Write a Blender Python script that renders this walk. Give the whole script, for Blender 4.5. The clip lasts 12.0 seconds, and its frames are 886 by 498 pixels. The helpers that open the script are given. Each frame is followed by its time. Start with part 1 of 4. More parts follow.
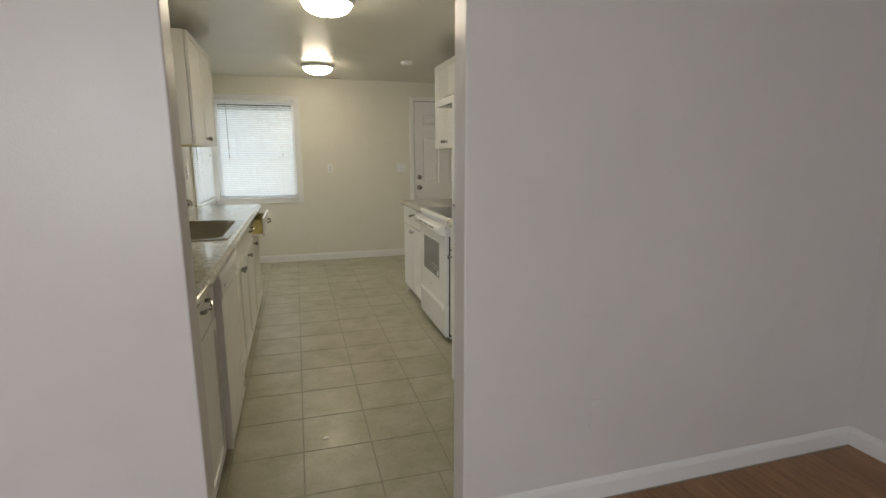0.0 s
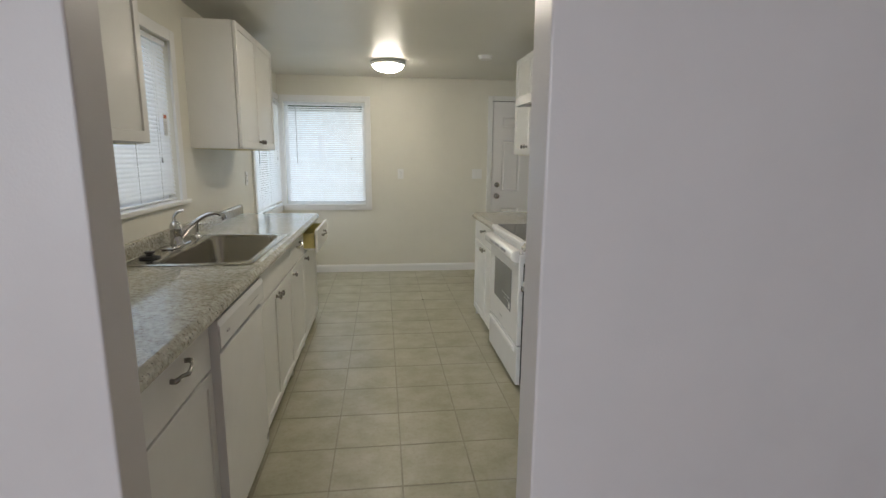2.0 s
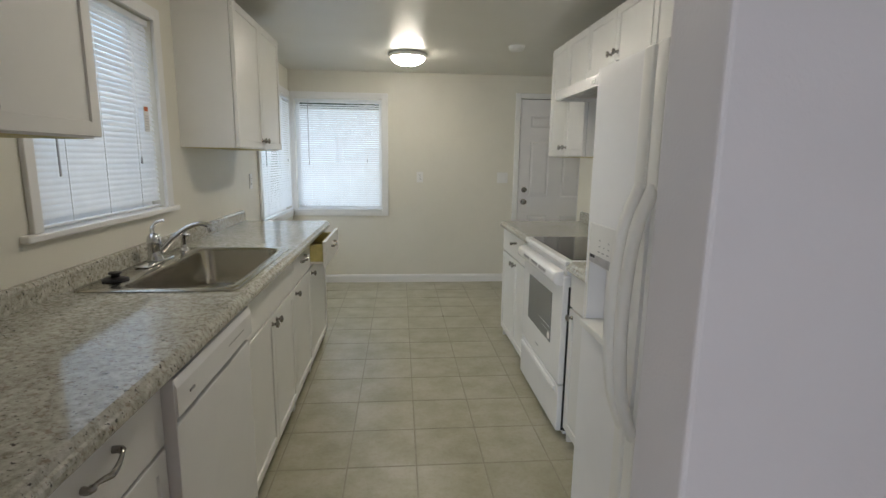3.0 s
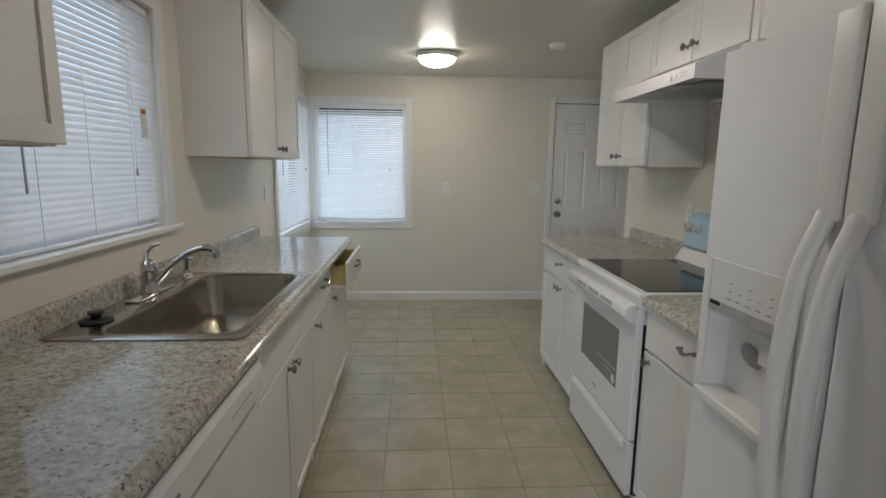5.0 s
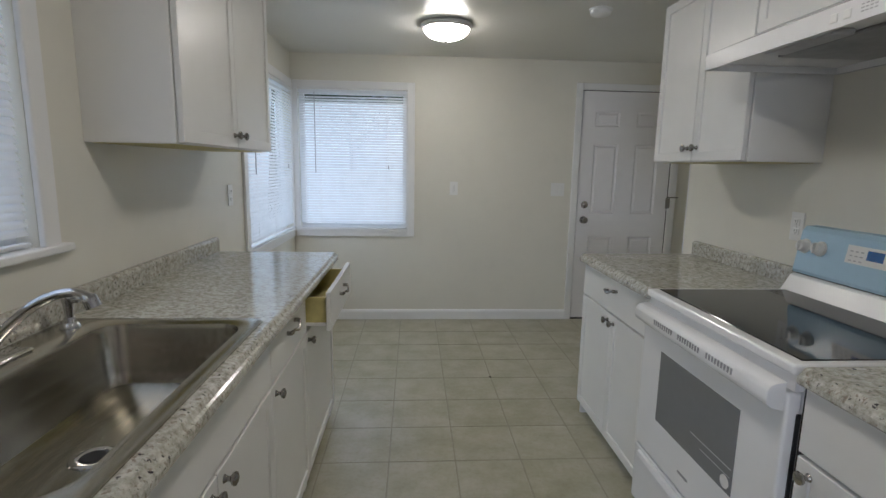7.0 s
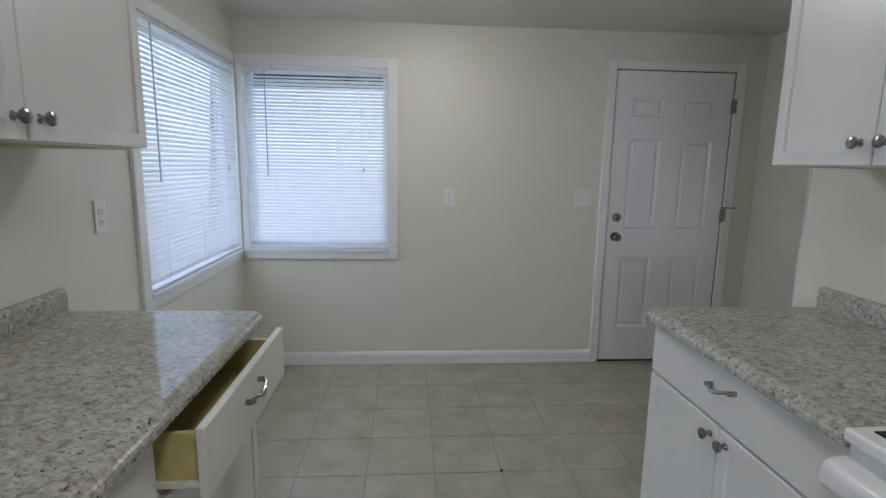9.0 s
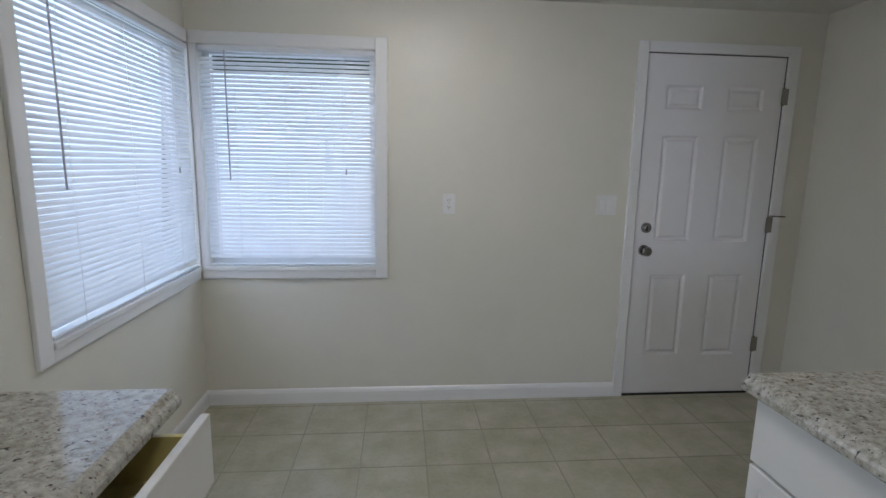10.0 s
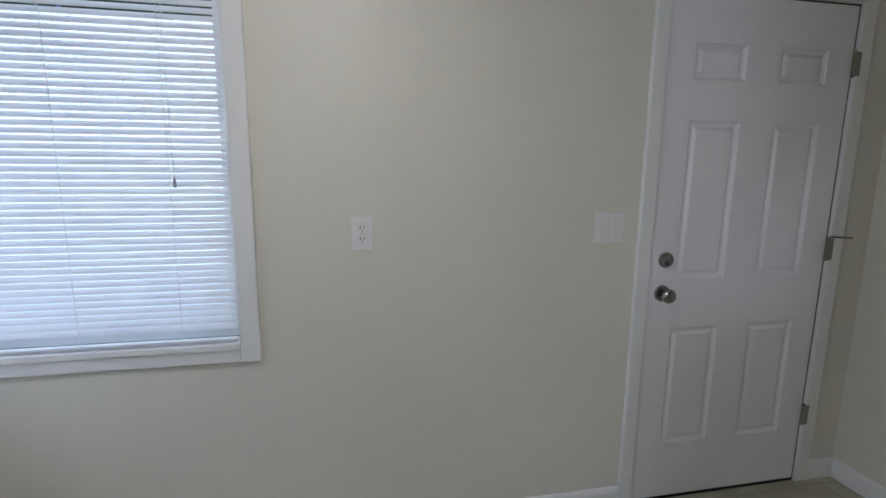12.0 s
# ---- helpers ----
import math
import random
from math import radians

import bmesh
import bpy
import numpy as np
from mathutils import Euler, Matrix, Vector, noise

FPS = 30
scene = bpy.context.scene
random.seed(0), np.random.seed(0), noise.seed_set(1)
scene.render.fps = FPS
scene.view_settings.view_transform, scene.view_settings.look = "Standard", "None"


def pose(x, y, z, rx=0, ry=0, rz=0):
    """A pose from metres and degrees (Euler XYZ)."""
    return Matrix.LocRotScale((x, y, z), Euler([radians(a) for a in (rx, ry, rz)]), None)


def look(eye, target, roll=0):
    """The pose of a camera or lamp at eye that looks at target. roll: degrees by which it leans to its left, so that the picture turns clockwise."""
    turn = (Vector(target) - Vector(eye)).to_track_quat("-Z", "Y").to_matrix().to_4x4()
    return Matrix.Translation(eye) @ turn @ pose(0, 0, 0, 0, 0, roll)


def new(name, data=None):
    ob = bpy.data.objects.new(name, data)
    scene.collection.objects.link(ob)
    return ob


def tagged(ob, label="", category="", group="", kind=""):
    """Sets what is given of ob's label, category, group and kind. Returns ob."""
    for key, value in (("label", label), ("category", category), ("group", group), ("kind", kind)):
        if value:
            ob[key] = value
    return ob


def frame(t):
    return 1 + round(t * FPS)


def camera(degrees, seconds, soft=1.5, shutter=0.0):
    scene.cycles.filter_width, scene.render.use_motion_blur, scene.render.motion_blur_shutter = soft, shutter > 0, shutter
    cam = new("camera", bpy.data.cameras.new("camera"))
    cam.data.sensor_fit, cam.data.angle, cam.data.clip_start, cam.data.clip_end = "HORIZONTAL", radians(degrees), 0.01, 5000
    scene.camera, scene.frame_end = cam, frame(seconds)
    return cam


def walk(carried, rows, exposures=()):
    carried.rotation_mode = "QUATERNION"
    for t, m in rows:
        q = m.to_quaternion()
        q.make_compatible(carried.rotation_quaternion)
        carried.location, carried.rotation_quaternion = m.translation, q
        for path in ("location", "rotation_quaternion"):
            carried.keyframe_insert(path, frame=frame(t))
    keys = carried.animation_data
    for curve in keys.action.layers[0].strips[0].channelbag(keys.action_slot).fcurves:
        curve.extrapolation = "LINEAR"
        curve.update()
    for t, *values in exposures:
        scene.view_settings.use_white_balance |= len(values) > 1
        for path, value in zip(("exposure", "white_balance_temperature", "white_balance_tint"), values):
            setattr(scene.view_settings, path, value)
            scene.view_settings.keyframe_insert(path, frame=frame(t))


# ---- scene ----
cam = camera(83.1, 12.0)
PATH = [
    (0, (-0.243, -0.263, 1.356), (0.306, 1.624, 0.984), -0.1),
    (0.5, (-0.172, -0.154, 1.355), (0.27, 1.764, 1.0), -0.2),
    (1, (-0.036, -0.093, 1.379), (0.289, 1.848, 1.024), 0.1),
    (1.5, (-0.009, 0.042, 1.393), (0.234, 1.994, 1.029), 0.5),
    (2, (-0.036, 0.322, 1.39), (0.202, 2.274, 1.026), 0.5),
    (2.5, (-0.026, 0.597, 1.378), (0.227, 2.548, 1.019), 0.4),
    (3, (-0.04, 0.794, 1.382), (0.133, 2.754, 1.028), 0.8),
    (3.2, (-0.072, 0.886, 1.386), (0.067, 2.85, 1.033), 0.9),
    (4.8, (-0.123, 1.155, 1.394), (-0.013, 3.126, 1.072), 0.6),
    (5, (-0.143, 1.199, 1.395), (-0.026, 3.169, 1.069), 0.8),
    (5.5, (-0.183, 1.377, 1.394), (-0.067, 3.346, 1.065), 0.9),
    (6, (-0.207, 1.538, 1.384), (-0.088, 3.507, 1.059), 1.0),
    (6.5, (-0.186, 1.752, 1.383), (-0.059, 3.721, 1.051), 1.0),
    (7, (-0.174, 1.962, 1.369), (-0.052, 3.931, 1.044), 1.0),
    (7.2, (-0.187, 2.064, 1.382), (-0.063, 4.033, 1.053), 1.1),
    (8.8, (-0.081, 2.85, 1.394), (0.058, 4.817, 1.063), 1.0),
    (9, (-0.095, 2.972, 1.396), (0.047, 4.939, 1.063), 1.0),
    (9.5, (-0.118, 3.241, 1.397), (0.034, 5.208, 1.069), 1.0),
    (10, (-0.091, 3.528, 1.403), (0.08, 5.493, 1.069), 1.0),
    (10.5, (-0.062, 3.804, 1.414), (0.117, 5.767, 1.075), 1.1),
    (11, (-0.072, 4.109, 1.414), (0.12, 6.07, 1.073), 1.1),
    (11.5, (-0.015, 4.373, 1.414), (0.245, 6.325, 1.068), 0.8),
    (12, (0.107, 4.646, 1.432), (0.512, 6.573, 1.08), 0.6),
]
EXPOSURES = [(0, 0.30, 6800, 10), (1.5, 0.37, 6350, 11), (2.5, 0.40, 6100, 12), (3.2, 0.32, 6000, 12), (5, 0.11, 5900, 13), (7, 0.13, 5600, 15), (9, 0.14, 5380, 17), (12, 0.12, 5380, 18)]
walk(cam, [(t, look(eye, target, roll)) for t, eye, target, roll in PATH], EXPOSURES)

# ---------------- world, sun, exposure ----------------
world = bpy.data.worlds.new("world")
scene.world = world
world.use_nodes = True
wn, wl = world.node_tree.nodes, world.node_tree.links
sky = wn.new("ShaderNodeTexSky")
sky.sky_type = "NISHITA"
sky.sun_disc = False
sky.sun_elevation, sky.sun_rotation = radians(50), radians(200)
sky.air_density, sky.dust_density = 1.0, 3.0
wl.new(sky.outputs[0], wn["Background"].inputs[0])
wn["Background"].inputs[1].default_value = 0.15
sun_data = bpy.data.lights.new("sun", "SUN")
sun_data.energy, sun_data.angle, sun_data.color = 1.5, radians(12), (1.0, 0.95, 0.88)
sun = new("sun", sun_data)
sun.matrix_world = look((6, -16, 20), (0, 0, 0))


def area_lamp(name, eye, target, w, h, watts, colour):
    d = bpy.data.lights.new(name, "AREA")
    d.shape, d.size, d.size_y, d.energy, d.color = "RECTANGLE", w, h, watts, colour
    ob = new(name, d)
    ob.matrix_world = look(eye, target)
    return ob


# daylight standing in the openings of the windows
DAY = (0.78, 0.92, 1.0)
area_lamp("daylight_far", (-0.62, 6.60, 1.28), (-0.62, 5.0, 1.20), 1.55, 1.24, 9.8, DAY)
area_lamp("daylight_side", (-1.45, 5.66, 1.40), (0.0, 5.66, 1.30), 1.78, 1.4, 10.5, DAY)
area_lamp("daylight_sink", (-1.45, 2.94, 1.56), (0.0, 2.94, 1.45), 1.5, 1.1, 4.5, DAY)
# lamp of an assumed, unseen window, placed to brighten partition wall and refrigerator
area_lamp("daylight_living_assumed", (-1.70, -3.30, 1.55), (-0.8, 0.0, 1.6), 1.8, 1.3, 56, (0.90, 0.95, 1.0))


# ---------------- materials ----------------
def node_mat(name, rough=0.5, metal=0.0, colour=(0.8, 0.8, 0.8)):
    m = bpy.data.materials.new(name)
    m.use_nodes = True
    n, l = m.node_tree.nodes, m.node_tree.links
    b = n["Principled BSDF"]
    b.inputs["Base Color"].default_value = (*colour, 1)
    b.inputs["Roughness"].default_value = rough
    b.inputs["Metallic"].default_value = metal
    return m, n, l, b


def coords(n, l, scale=(1, 1, 1)):
    g = n.new("ShaderNodeNewGeometry")
    mp = n.new("ShaderNodeMapping")
    mp.inputs["Scale"].default_value = scale
    l.new(g.outputs["Position"], mp.inputs["Vector"])
    return mp.outputs[0]


def noise_tex(n, l, vec, scale, detail=4, rough=0.5):
    t = n.new("ShaderNodeTexNoise")
    t.inputs["Scale"].default_value = scale
    t.inputs["Detail"].default_value = detail
    t.inputs["Roughness"].default_value = rough
    l.new(vec, t.inputs["Vector"])
    return t.outputs["Fac"]


def ramp(n, l, fac, stops):
    r = n.new("ShaderNodeValToRGB")
    e = r.color_ramp.elements
    while len(e) < len(stops):
        e.new(0.5)
    for el, (p, c) in zip(e, stops):
        el.position = p
        el.color = (*c, 1) if len(c) == 3 else (c[0], c[0], c[0], 1)
    l.new(fac, r.inputs[0])
    return r.outputs[0]


def mix(n, l, kind, fac, a, b):
    m = n.new("ShaderNodeMix")
    m.data_type, m.blend_type = "RGBA", kind
    for sock, v in ((m.inputs[0], fac), (m.inputs[6], a), (m.inputs[7], b)):
        if isinstance(v, (int, float)):
            sock.default_value = v
        elif isinstance(v, tuple):
            sock.default_value = (*v, 1)
        else:
            l.new(v, sock)
    return m.outputs[2]


def bump(n, l, b, height, strength, dist):
    k = n.new("ShaderNodeBump")
    k.inputs["Strength"].default_value = strength
    k.inputs["Distance"].default_value = dist
    l.new(height, k.inputs["Height"])
    l.new(k.outputs[0], b.inputs["Normal"])


def paint(name, colour, rough, tex=0.25, vary=0.05, grain=260, dist=0.0006):
    """Painted surface: faint large blotches, roller or brush grain, uneven gloss."""
    m, n, l, b = node_mat(name, rough)
    v = coords(n, l)
    big = noise_tex(n, l, v, 1.7, 3)
    dark = tuple(c * (1 - vary) for c in colour)
    c1 = ramp(n, l, big, [(0.3, dark), (0.7, colour)])
    scuff = ramp(n, l, noise_tex(n, l, v, 7, 5, 0.6), [(0.30, (0.94,)), (0.55, (1.0,))])
    l.new(mix(n, l, "MULTIPLY", 0.35, c1, scuff), b.inputs["Base Color"])
    fine = noise_tex(n, l, v, grain, 2)
    r = ramp(n, l, noise_tex(n, l, v, 9, 3), [(0.2, (rough * 0.88,)), (0.8, (min(1, rough * 1.12),))])
    l.new(r, b.inputs["Roughness"])
    bump(n, l, b, fine, tex, dist)
    return m


M_WALL = paint("wall_paint", (0.755, 0.735, 0.65), 0.42, 0.35, 0.04, 190, 0.0009)
M_LIVING = paint("living_paint", (0.715, 0.695, 0.69), 0.36, 0.35, 0.04, 190, 0.0009)
M_CEIL, cn, cl, cb = node_mat("ceiling_paint", 0.32)
cv = coords(cn, cl)
cl.new(ramp(cn, cl, noise_tex(cn, cl, cv, 1.6, 3), [(0.3, (0.69, 0.68, 0.62)), (0.7, (0.73, 0.72, 0.66))]), cb.inputs["Base Color"])
cl.new(ramp(cn, cl, noise_tex(cn, cl, cv, 3.0, 3), [(0.3, (0.29,)), (0.7, (0.35,))]), cb.inputs["Roughness"])
M_TRIM = paint("trim_paint", (0.84, 0.84, 0.83), 0.32, 0.15, 0.03)
M_DOOR = paint("door_paint", (0.86, 0.85, 0.86), 0.35, 0.12, 0.03)
M_CAB = paint("cabinet_paint", (0.82, 0.815, 0.79), 0.33, 0.10, 0.03)
M_ENAMEL = paint("white_enamel", (0.86, 0.86, 0.86), 0.22, 0.08, 0.015, 400, 0.0002)
M_FRIDGE = paint("pebbled_enamel", (0.87, 0.87, 0.87), 0.33, 0.35, 0.02, 420, 0.0006)
M_HANDLE = paint("cream_plastic", (0.85, 0.845, 0.80), 0.35, 0.05, 0.03)
M_PLASTIC = paint("white_plastic", (0.82, 0.82, 0.80), 0.3, 0.05, 0.02)


def metal(name, colour, rough, brushed=None):
    m, n, l, b = node_mat(name, rough, 1.0, colour)
    v = coords(n, l, brushed or (1, 1, 1))
    f = noise_tex(n, l, v, 22 if brushed else 14, 3)
    l.new(ramp(n, l, f, [(0.25, (rough * 0.75,)), (0.75, (rough * 1.3,))]), b.inputs["Roughness"])
    d = tuple(c * 0.88 for c in colour)
    l.new(ramp(n, l, f, [(0.3, d), (0.7, colour)]), b.inputs["Base Color"])
    if brushed:
        bump(n, l, b, noise_tex(n, l, v, 220, 2), 0.02, 0.00008)
    return m


M_STEEL = metal("brushed_steel", (0.48, 0.455, 0.39), 0.21, (3, 0.35, 3))
M_CHROME = metal("chrome", (0.64, 0.64, 0.65), 0.06)
M_NICKEL = metal("satin_nickel", (0.34, 0.325, 0.305), 0.2)
M_ALU = metal("aluminium", (0.55, 0.55, 0.54), 0.4)


def plain(name, colour, rough, vary=0.2):
    m, n, l, b = node_mat(name, rough)
    v = coords(n, l)
    d = tuple(c * (1 - vary) for c in colour)
    l.new(ramp(n, l, noise_tex(n, l, v, 30, 4), [(0.3, d), (0.7, colour)]), b.inputs["Base Color"])
    return m


M_RUBBER = plain("black_rubber", (0.012, 0.012, 0.012), 0.45)
# near-black: painted shade in gaps, also the colour of small dark parts
M_DARK = plain("dark_and_gap_shade", (0.02, 0.02, 0.02), 0.7)
M_GREY = plain("grey_print", (0.33, 0.33, 0.34), 0.5)
M_GREYBAND = plain("grey_band", (0.50, 0.50, 0.51), 0.4)
M_FILTER = plain("hood_filter", (0.30, 0.30, 0.31), 0.35)
M_OVENGLASS = plain("oven_glass", (0.20, 0.205, 0.21), 0.12, 0.04)
M_COOKTOP = plain("ceramic_glass", (0.010, 0.010, 0.011), 0.06)
M_FILM = plain("blue_film", (0.42, 0.60, 0.74), 0.2, 0.04)
M_BLUE = plain("blue_screen", (0.02, 0.12, 0.38), 0.2)
M_RED = plain("orange_print", (0.55, 0.13, 0.03), 0.5)
M_PAPER = plain("paper", (0.78, 0.77, 0.74), 0.8)
M_BIRCH = plain("birch_ply", (0.66, 0.58, 0.23), 0.5)


def granite():
    m, n, l, b = node_mat("granite_laminate", 0.2)
    v = coords(n, l)
    warp = n.new("ShaderNodeMapping")
    warp.inputs["Scale"].default_value = (0.85, 1.0, 1.0)
    warp.inputs["Rotation"].default_value = (0, 0, 0.5)
    l.new(v, warp.inputs["Vector"])
    w = warp.outputs[0]
    base = ramp(n, l, noise_tex(n, l, w, 62, 7, 0.7), [(0.33, (0.26, 0.25, 0.205)), (0.44, (0.43, 0.42, 0.365)), (0.55, (0.56, 0.55, 0.50)), (0.68, (0.71, 0.705, 0.67))])
    cloud = ramp(n, l, noise_tex(n, l, w, 7, 4), [(0.3, (0.80, 0.79, 0.74)), (0.7, (1.0, 1.0, 1.0))])
    c = mix(n, l, "MULTIPLY", 0.8, base, cloud)
    brown = ramp(n, l, noise_tex(n, l, w, 85, 5, 0.6), [(0.60, (0.0,)), (0.64, (0.7,))])
    c = mix(n, l, "MIX", brown, c, (0.22, 0.16, 0.12))
    second = n.new("ShaderNodeMapping")
    second.inputs["Location"].default_value = (3.1, 7.7, 1.3)
    l.new(w, second.inputs["Vector"])
    dark = ramp(n, l, noise_tex(n, l, second.outputs[0], 95, 4, 0.6), [(0.625, (0.0,)), (0.65, (1.0,))])
    c = mix(n, l, "MIX", dark, c, (0.05, 0.045, 0.05))
    l.new(c, b.inputs["Base Color"])
    l.new(ramp(n, l, noise_tex(n, l, v, 60, 4), [(0.3, (0.09,)), (0.7, (0.145,))]), b.inputs["Roughness"])
    bump(n, l, b, noise_tex(n, l, v, 160, 3), 0.06, 0.0003)
    return m


M_GRANITE = granite()


def vinyl():
    m, n, l, b = node_mat("vinyl_tile", 0.35)
    v = coords(n, l)
    oi = n.new("ShaderNodeObjectInfo")
    base = ramp(n, l, noise_tex(n, l, v, 5.5, 7, 0.62), [(0.30, (0.345, 0.325, 0.22)), (0.5, (0.42, 0.40, 0.295)), (0.68, (0.485, 0.465, 0.375))])
    fleck = ramp(n, l, noise_tex(n, l, v, 48, 5, 0.7), [(0.34, (0.86, 0.84, 0.80)), (0.52, (1.0, 1.0, 1.0))])
    c = mix(n, l, "MULTIPLY", 0.6, base, fleck)
    tone = ramp(n, l, oi.outputs["Random"], [(0.0, (0.93, 0.925, 0.91)), (1.0, (1.0, 1.0, 1.0))])
    c = mix(n, l, "MULTIPLY", 1.0, c, tone)
    l.new(c, b.inputs["Base Color"])
    l.new(ramp(n, l, noise_tex(n, l, v, 4, 5), [(0.3, (0.28,)), (0.7, (0.42,))]), b.inputs["Roughness"])
    bump(n, l, b, noise_tex(n, l, v, 30, 5, 0.6), 0.25, 0.0008)
    return m


M_VINYL = vinyl()
M_JOINT = plain("vinyl_joint", (0.36, 0.335, 0.25), 0.5)


def oak():
    m, n, l, b = node_mat("oak_floor", 0.3)
    v = coords(n, l, (14, 1.2, 14))
    oi = n.new("ShaderNodeObjectInfo")
    g = ramp(n, l, noise_tex(n, l, v, 4, 6, 0.6), [(0.3, (0.24, 0.115, 0.045)), (0.7, (0.42, 0.225, 0.095))])
    tone = ramp(n, l, oi.outputs["Random"], [(0.0, (0.75, 0.72, 0.7)), (1.0, (1.0, 1.0, 1.0))])
    l.new(mix(n, l, "MULTIPLY", 1.0, g, tone), b.inputs["Base Color"])
    bump(n, l, b, noise_tex(n, l, v, 20, 3), 0.15, 0.0005)
    return m


M_OAK = oak()


def slat_mat():
    m = bpy.data.materials.new("blind_vinyl")
    m.use_nodes = True
    n, l = m.node_tree.nodes, m.node_tree.links
    b = n["Principled BSDF"]
    b.inputs["Roughness"].default_value = 0.4
    v = coords(n, l)
    l.new(ramp(n, l, noise_tex(n, l, v, 12, 3), [(0.3, (0.80, 0.81, 0.82)), (0.7, (0.86, 0.87, 0.88))]), b.inputs["Base Color"])
    t = n.new("ShaderNodeBsdfTranslucent")
    t.inputs[0].default_value = (0.78, 0.84, 0.92, 1)
    mx = n.new("ShaderNodeMixShader")
    mx.inputs[0].default_value = 0.11
    l.new(b.outputs[0], mx.inputs[1])
    l.new(t.outputs[0], mx.inputs[2])
    l.new(mx.outputs[0], n["Material Output"].inputs[0])
    return m


M_SLAT = slat_mat()


def glass_mat():
    m, n, l, b = node_mat("window_glass", 0.02)
    b.inputs["Transmission Weight"].default_value = 1.0
    b.inputs["IOR"].default_value = 1.05
    return m


M_GLASS = glass_mat()


def glow_mat(strength):
    m, n, l, b = node_mat("frosted_dome", 0.35, 0.0, (0.9, 0.88, 0.82))
    v = coords(n, l)
    l.new(ramp(n, l, noise_tex(n, l, v, 18, 4), [(0.3, (1.0, 0.87, 0.66)), (0.7, (1.0, 0.91, 0.74))]), b.inputs["Emission Color"])
    b.inputs["Emission Strength"].default_value = strength
    return m


M_DOME = glow_mat(32.5)
M_GRASS = plain("lawn", (0.05, 0.09, 0.025), 0.9)
M_BARK = plain("bark", (0.10, 0.07, 0.05), 0.9)
M_LEAF = plain("leaves", (0.08, 0.12, 0.07), 0.6)
M_FENCE = plain("fence_wood", (0.25, 0.2, 0.15), 0.85)

# ---------------- building helpers ----------------
ORIGIN = {}


def thing(name, at, label, category, group="", kind=""):
    ob = new(name)
    ob.location = at
    ob.empty_display_size = 0.1
    ORIGIN[ob.name] = Vector(at)
    return tagged(ob, label, category, group, kind)


def finish(name, bm, material, smooth=False):
    me = bpy.data.meshes.new(name)
    bm.normal_update()
    if smooth:
        for f in bm.faces:
            f.smooth = True
    bm.to_mesh(me)
    bm.free()
    me.materials.append(material)
    return me


def part(name, bm, material, parent=None, label="", smooth=False):
    """One mesh object, built in world places, under its parent."""
    at = ORIGIN[parent.name] if parent else Vector((0, 0, 0))
    bmesh.ops.translate(bm, verts=bm.verts, vec=-at)
    ob = new(name, finish(name, bm, material, smooth))
    if parent:
        ob.parent = parent
        ORIGIN[ob.name] = at
    if smooth:
        ob.data.set_sharp_from_angle(angle=radians(40))
    return tagged(ob, label) if label else ob


def structure(name, bm, material, label, category, smooth=False):
    return tagged(part(name, bm, material, None, "", smooth), label, category, "", "structure")


def block(bm, x0, x1, y0, y1, z0, z1, bevel=0.0, seg=1):
    r = bmesh.ops.create_cube(bm, size=1, matrix=Matrix.Translation(((x0 + x1) / 2, (y0 + y1) / 2, (z0 + z1) / 2)) @ Matrix.Diagonal((abs(x1 - x0), abs(y1 - y0), abs(z1 - z0), 1)))
    if bevel:
        es = {e for v in r["verts"] for e in v.link_edges}
        bmesh.ops.bevel(bm, geom=list(es), offset=bevel, segments=seg, profile=0.5, affect="EDGES", clamp_overlap=True)
    return bm


def boxes(*specs, bevel=0.0, seg=1):
    bm = bmesh.new()
    for s in specs:
        block(bm, *s, bevel, seg)
    return bm


def prism(points, axis, a0, a1):
    """A profile drawn out along an axis. axis y: points are (x, z); axis x: (y, z); axis z: (x, y)."""
    bm = bmesh.new()

    def place(p, a):
        if axis == "y":
            return (p[0], a, p[1])
        if axis == "x":
            return (a, p[0], p[1])
        return (p[0], p[1], a)

    lo = [bm.verts.new(place(p, a0)) for p in points]
    hi = [bm.verts.new(place(p, a1)) for p in points]
    n = len(points)
    for i in range(n):
        bm.faces.new((lo[i], lo[(i + 1) % n], hi[(i + 1) % n], hi[i]))
    bm.faces.new(lo)
    bm.faces.new(hi)
    bmesh.ops.recalc_face_normals(bm, faces=bm.faces)
    return bm


def turned(profile, centre, axis=(0, 0, 1), seg=24):
    """A body of revolution. profile: (radius, height) from one end to the other."""
    bm = bmesh.new()
    q = Vector((0, 0, 1)).rotation_difference(Vector(axis)).to_matrix().to_4x4()
    rings = []
    for r, h in profile:
        r = max(r, 0.0002)
        rings.append([bm.verts.new((r * math.cos(2 * math.pi * k / seg), r * math.sin(2 * math.pi * k / seg), h)) for k in range(seg)])
    for a, b in zip(rings, rings[1:]):
        for k in range(seg):
            bm.faces.new((a[k], a[(k + 1) % seg], b[(k + 1) % seg], b[k]))
    bm.faces.new(rings[0])
    bm.faces.new(rings[-1])
    bmesh.ops.recalc_face_normals(bm, faces=bm.faces)
    bmesh.ops.transform(bm, matrix=Matrix.Translation(centre) @ q, verts=bm.verts)
    return bm


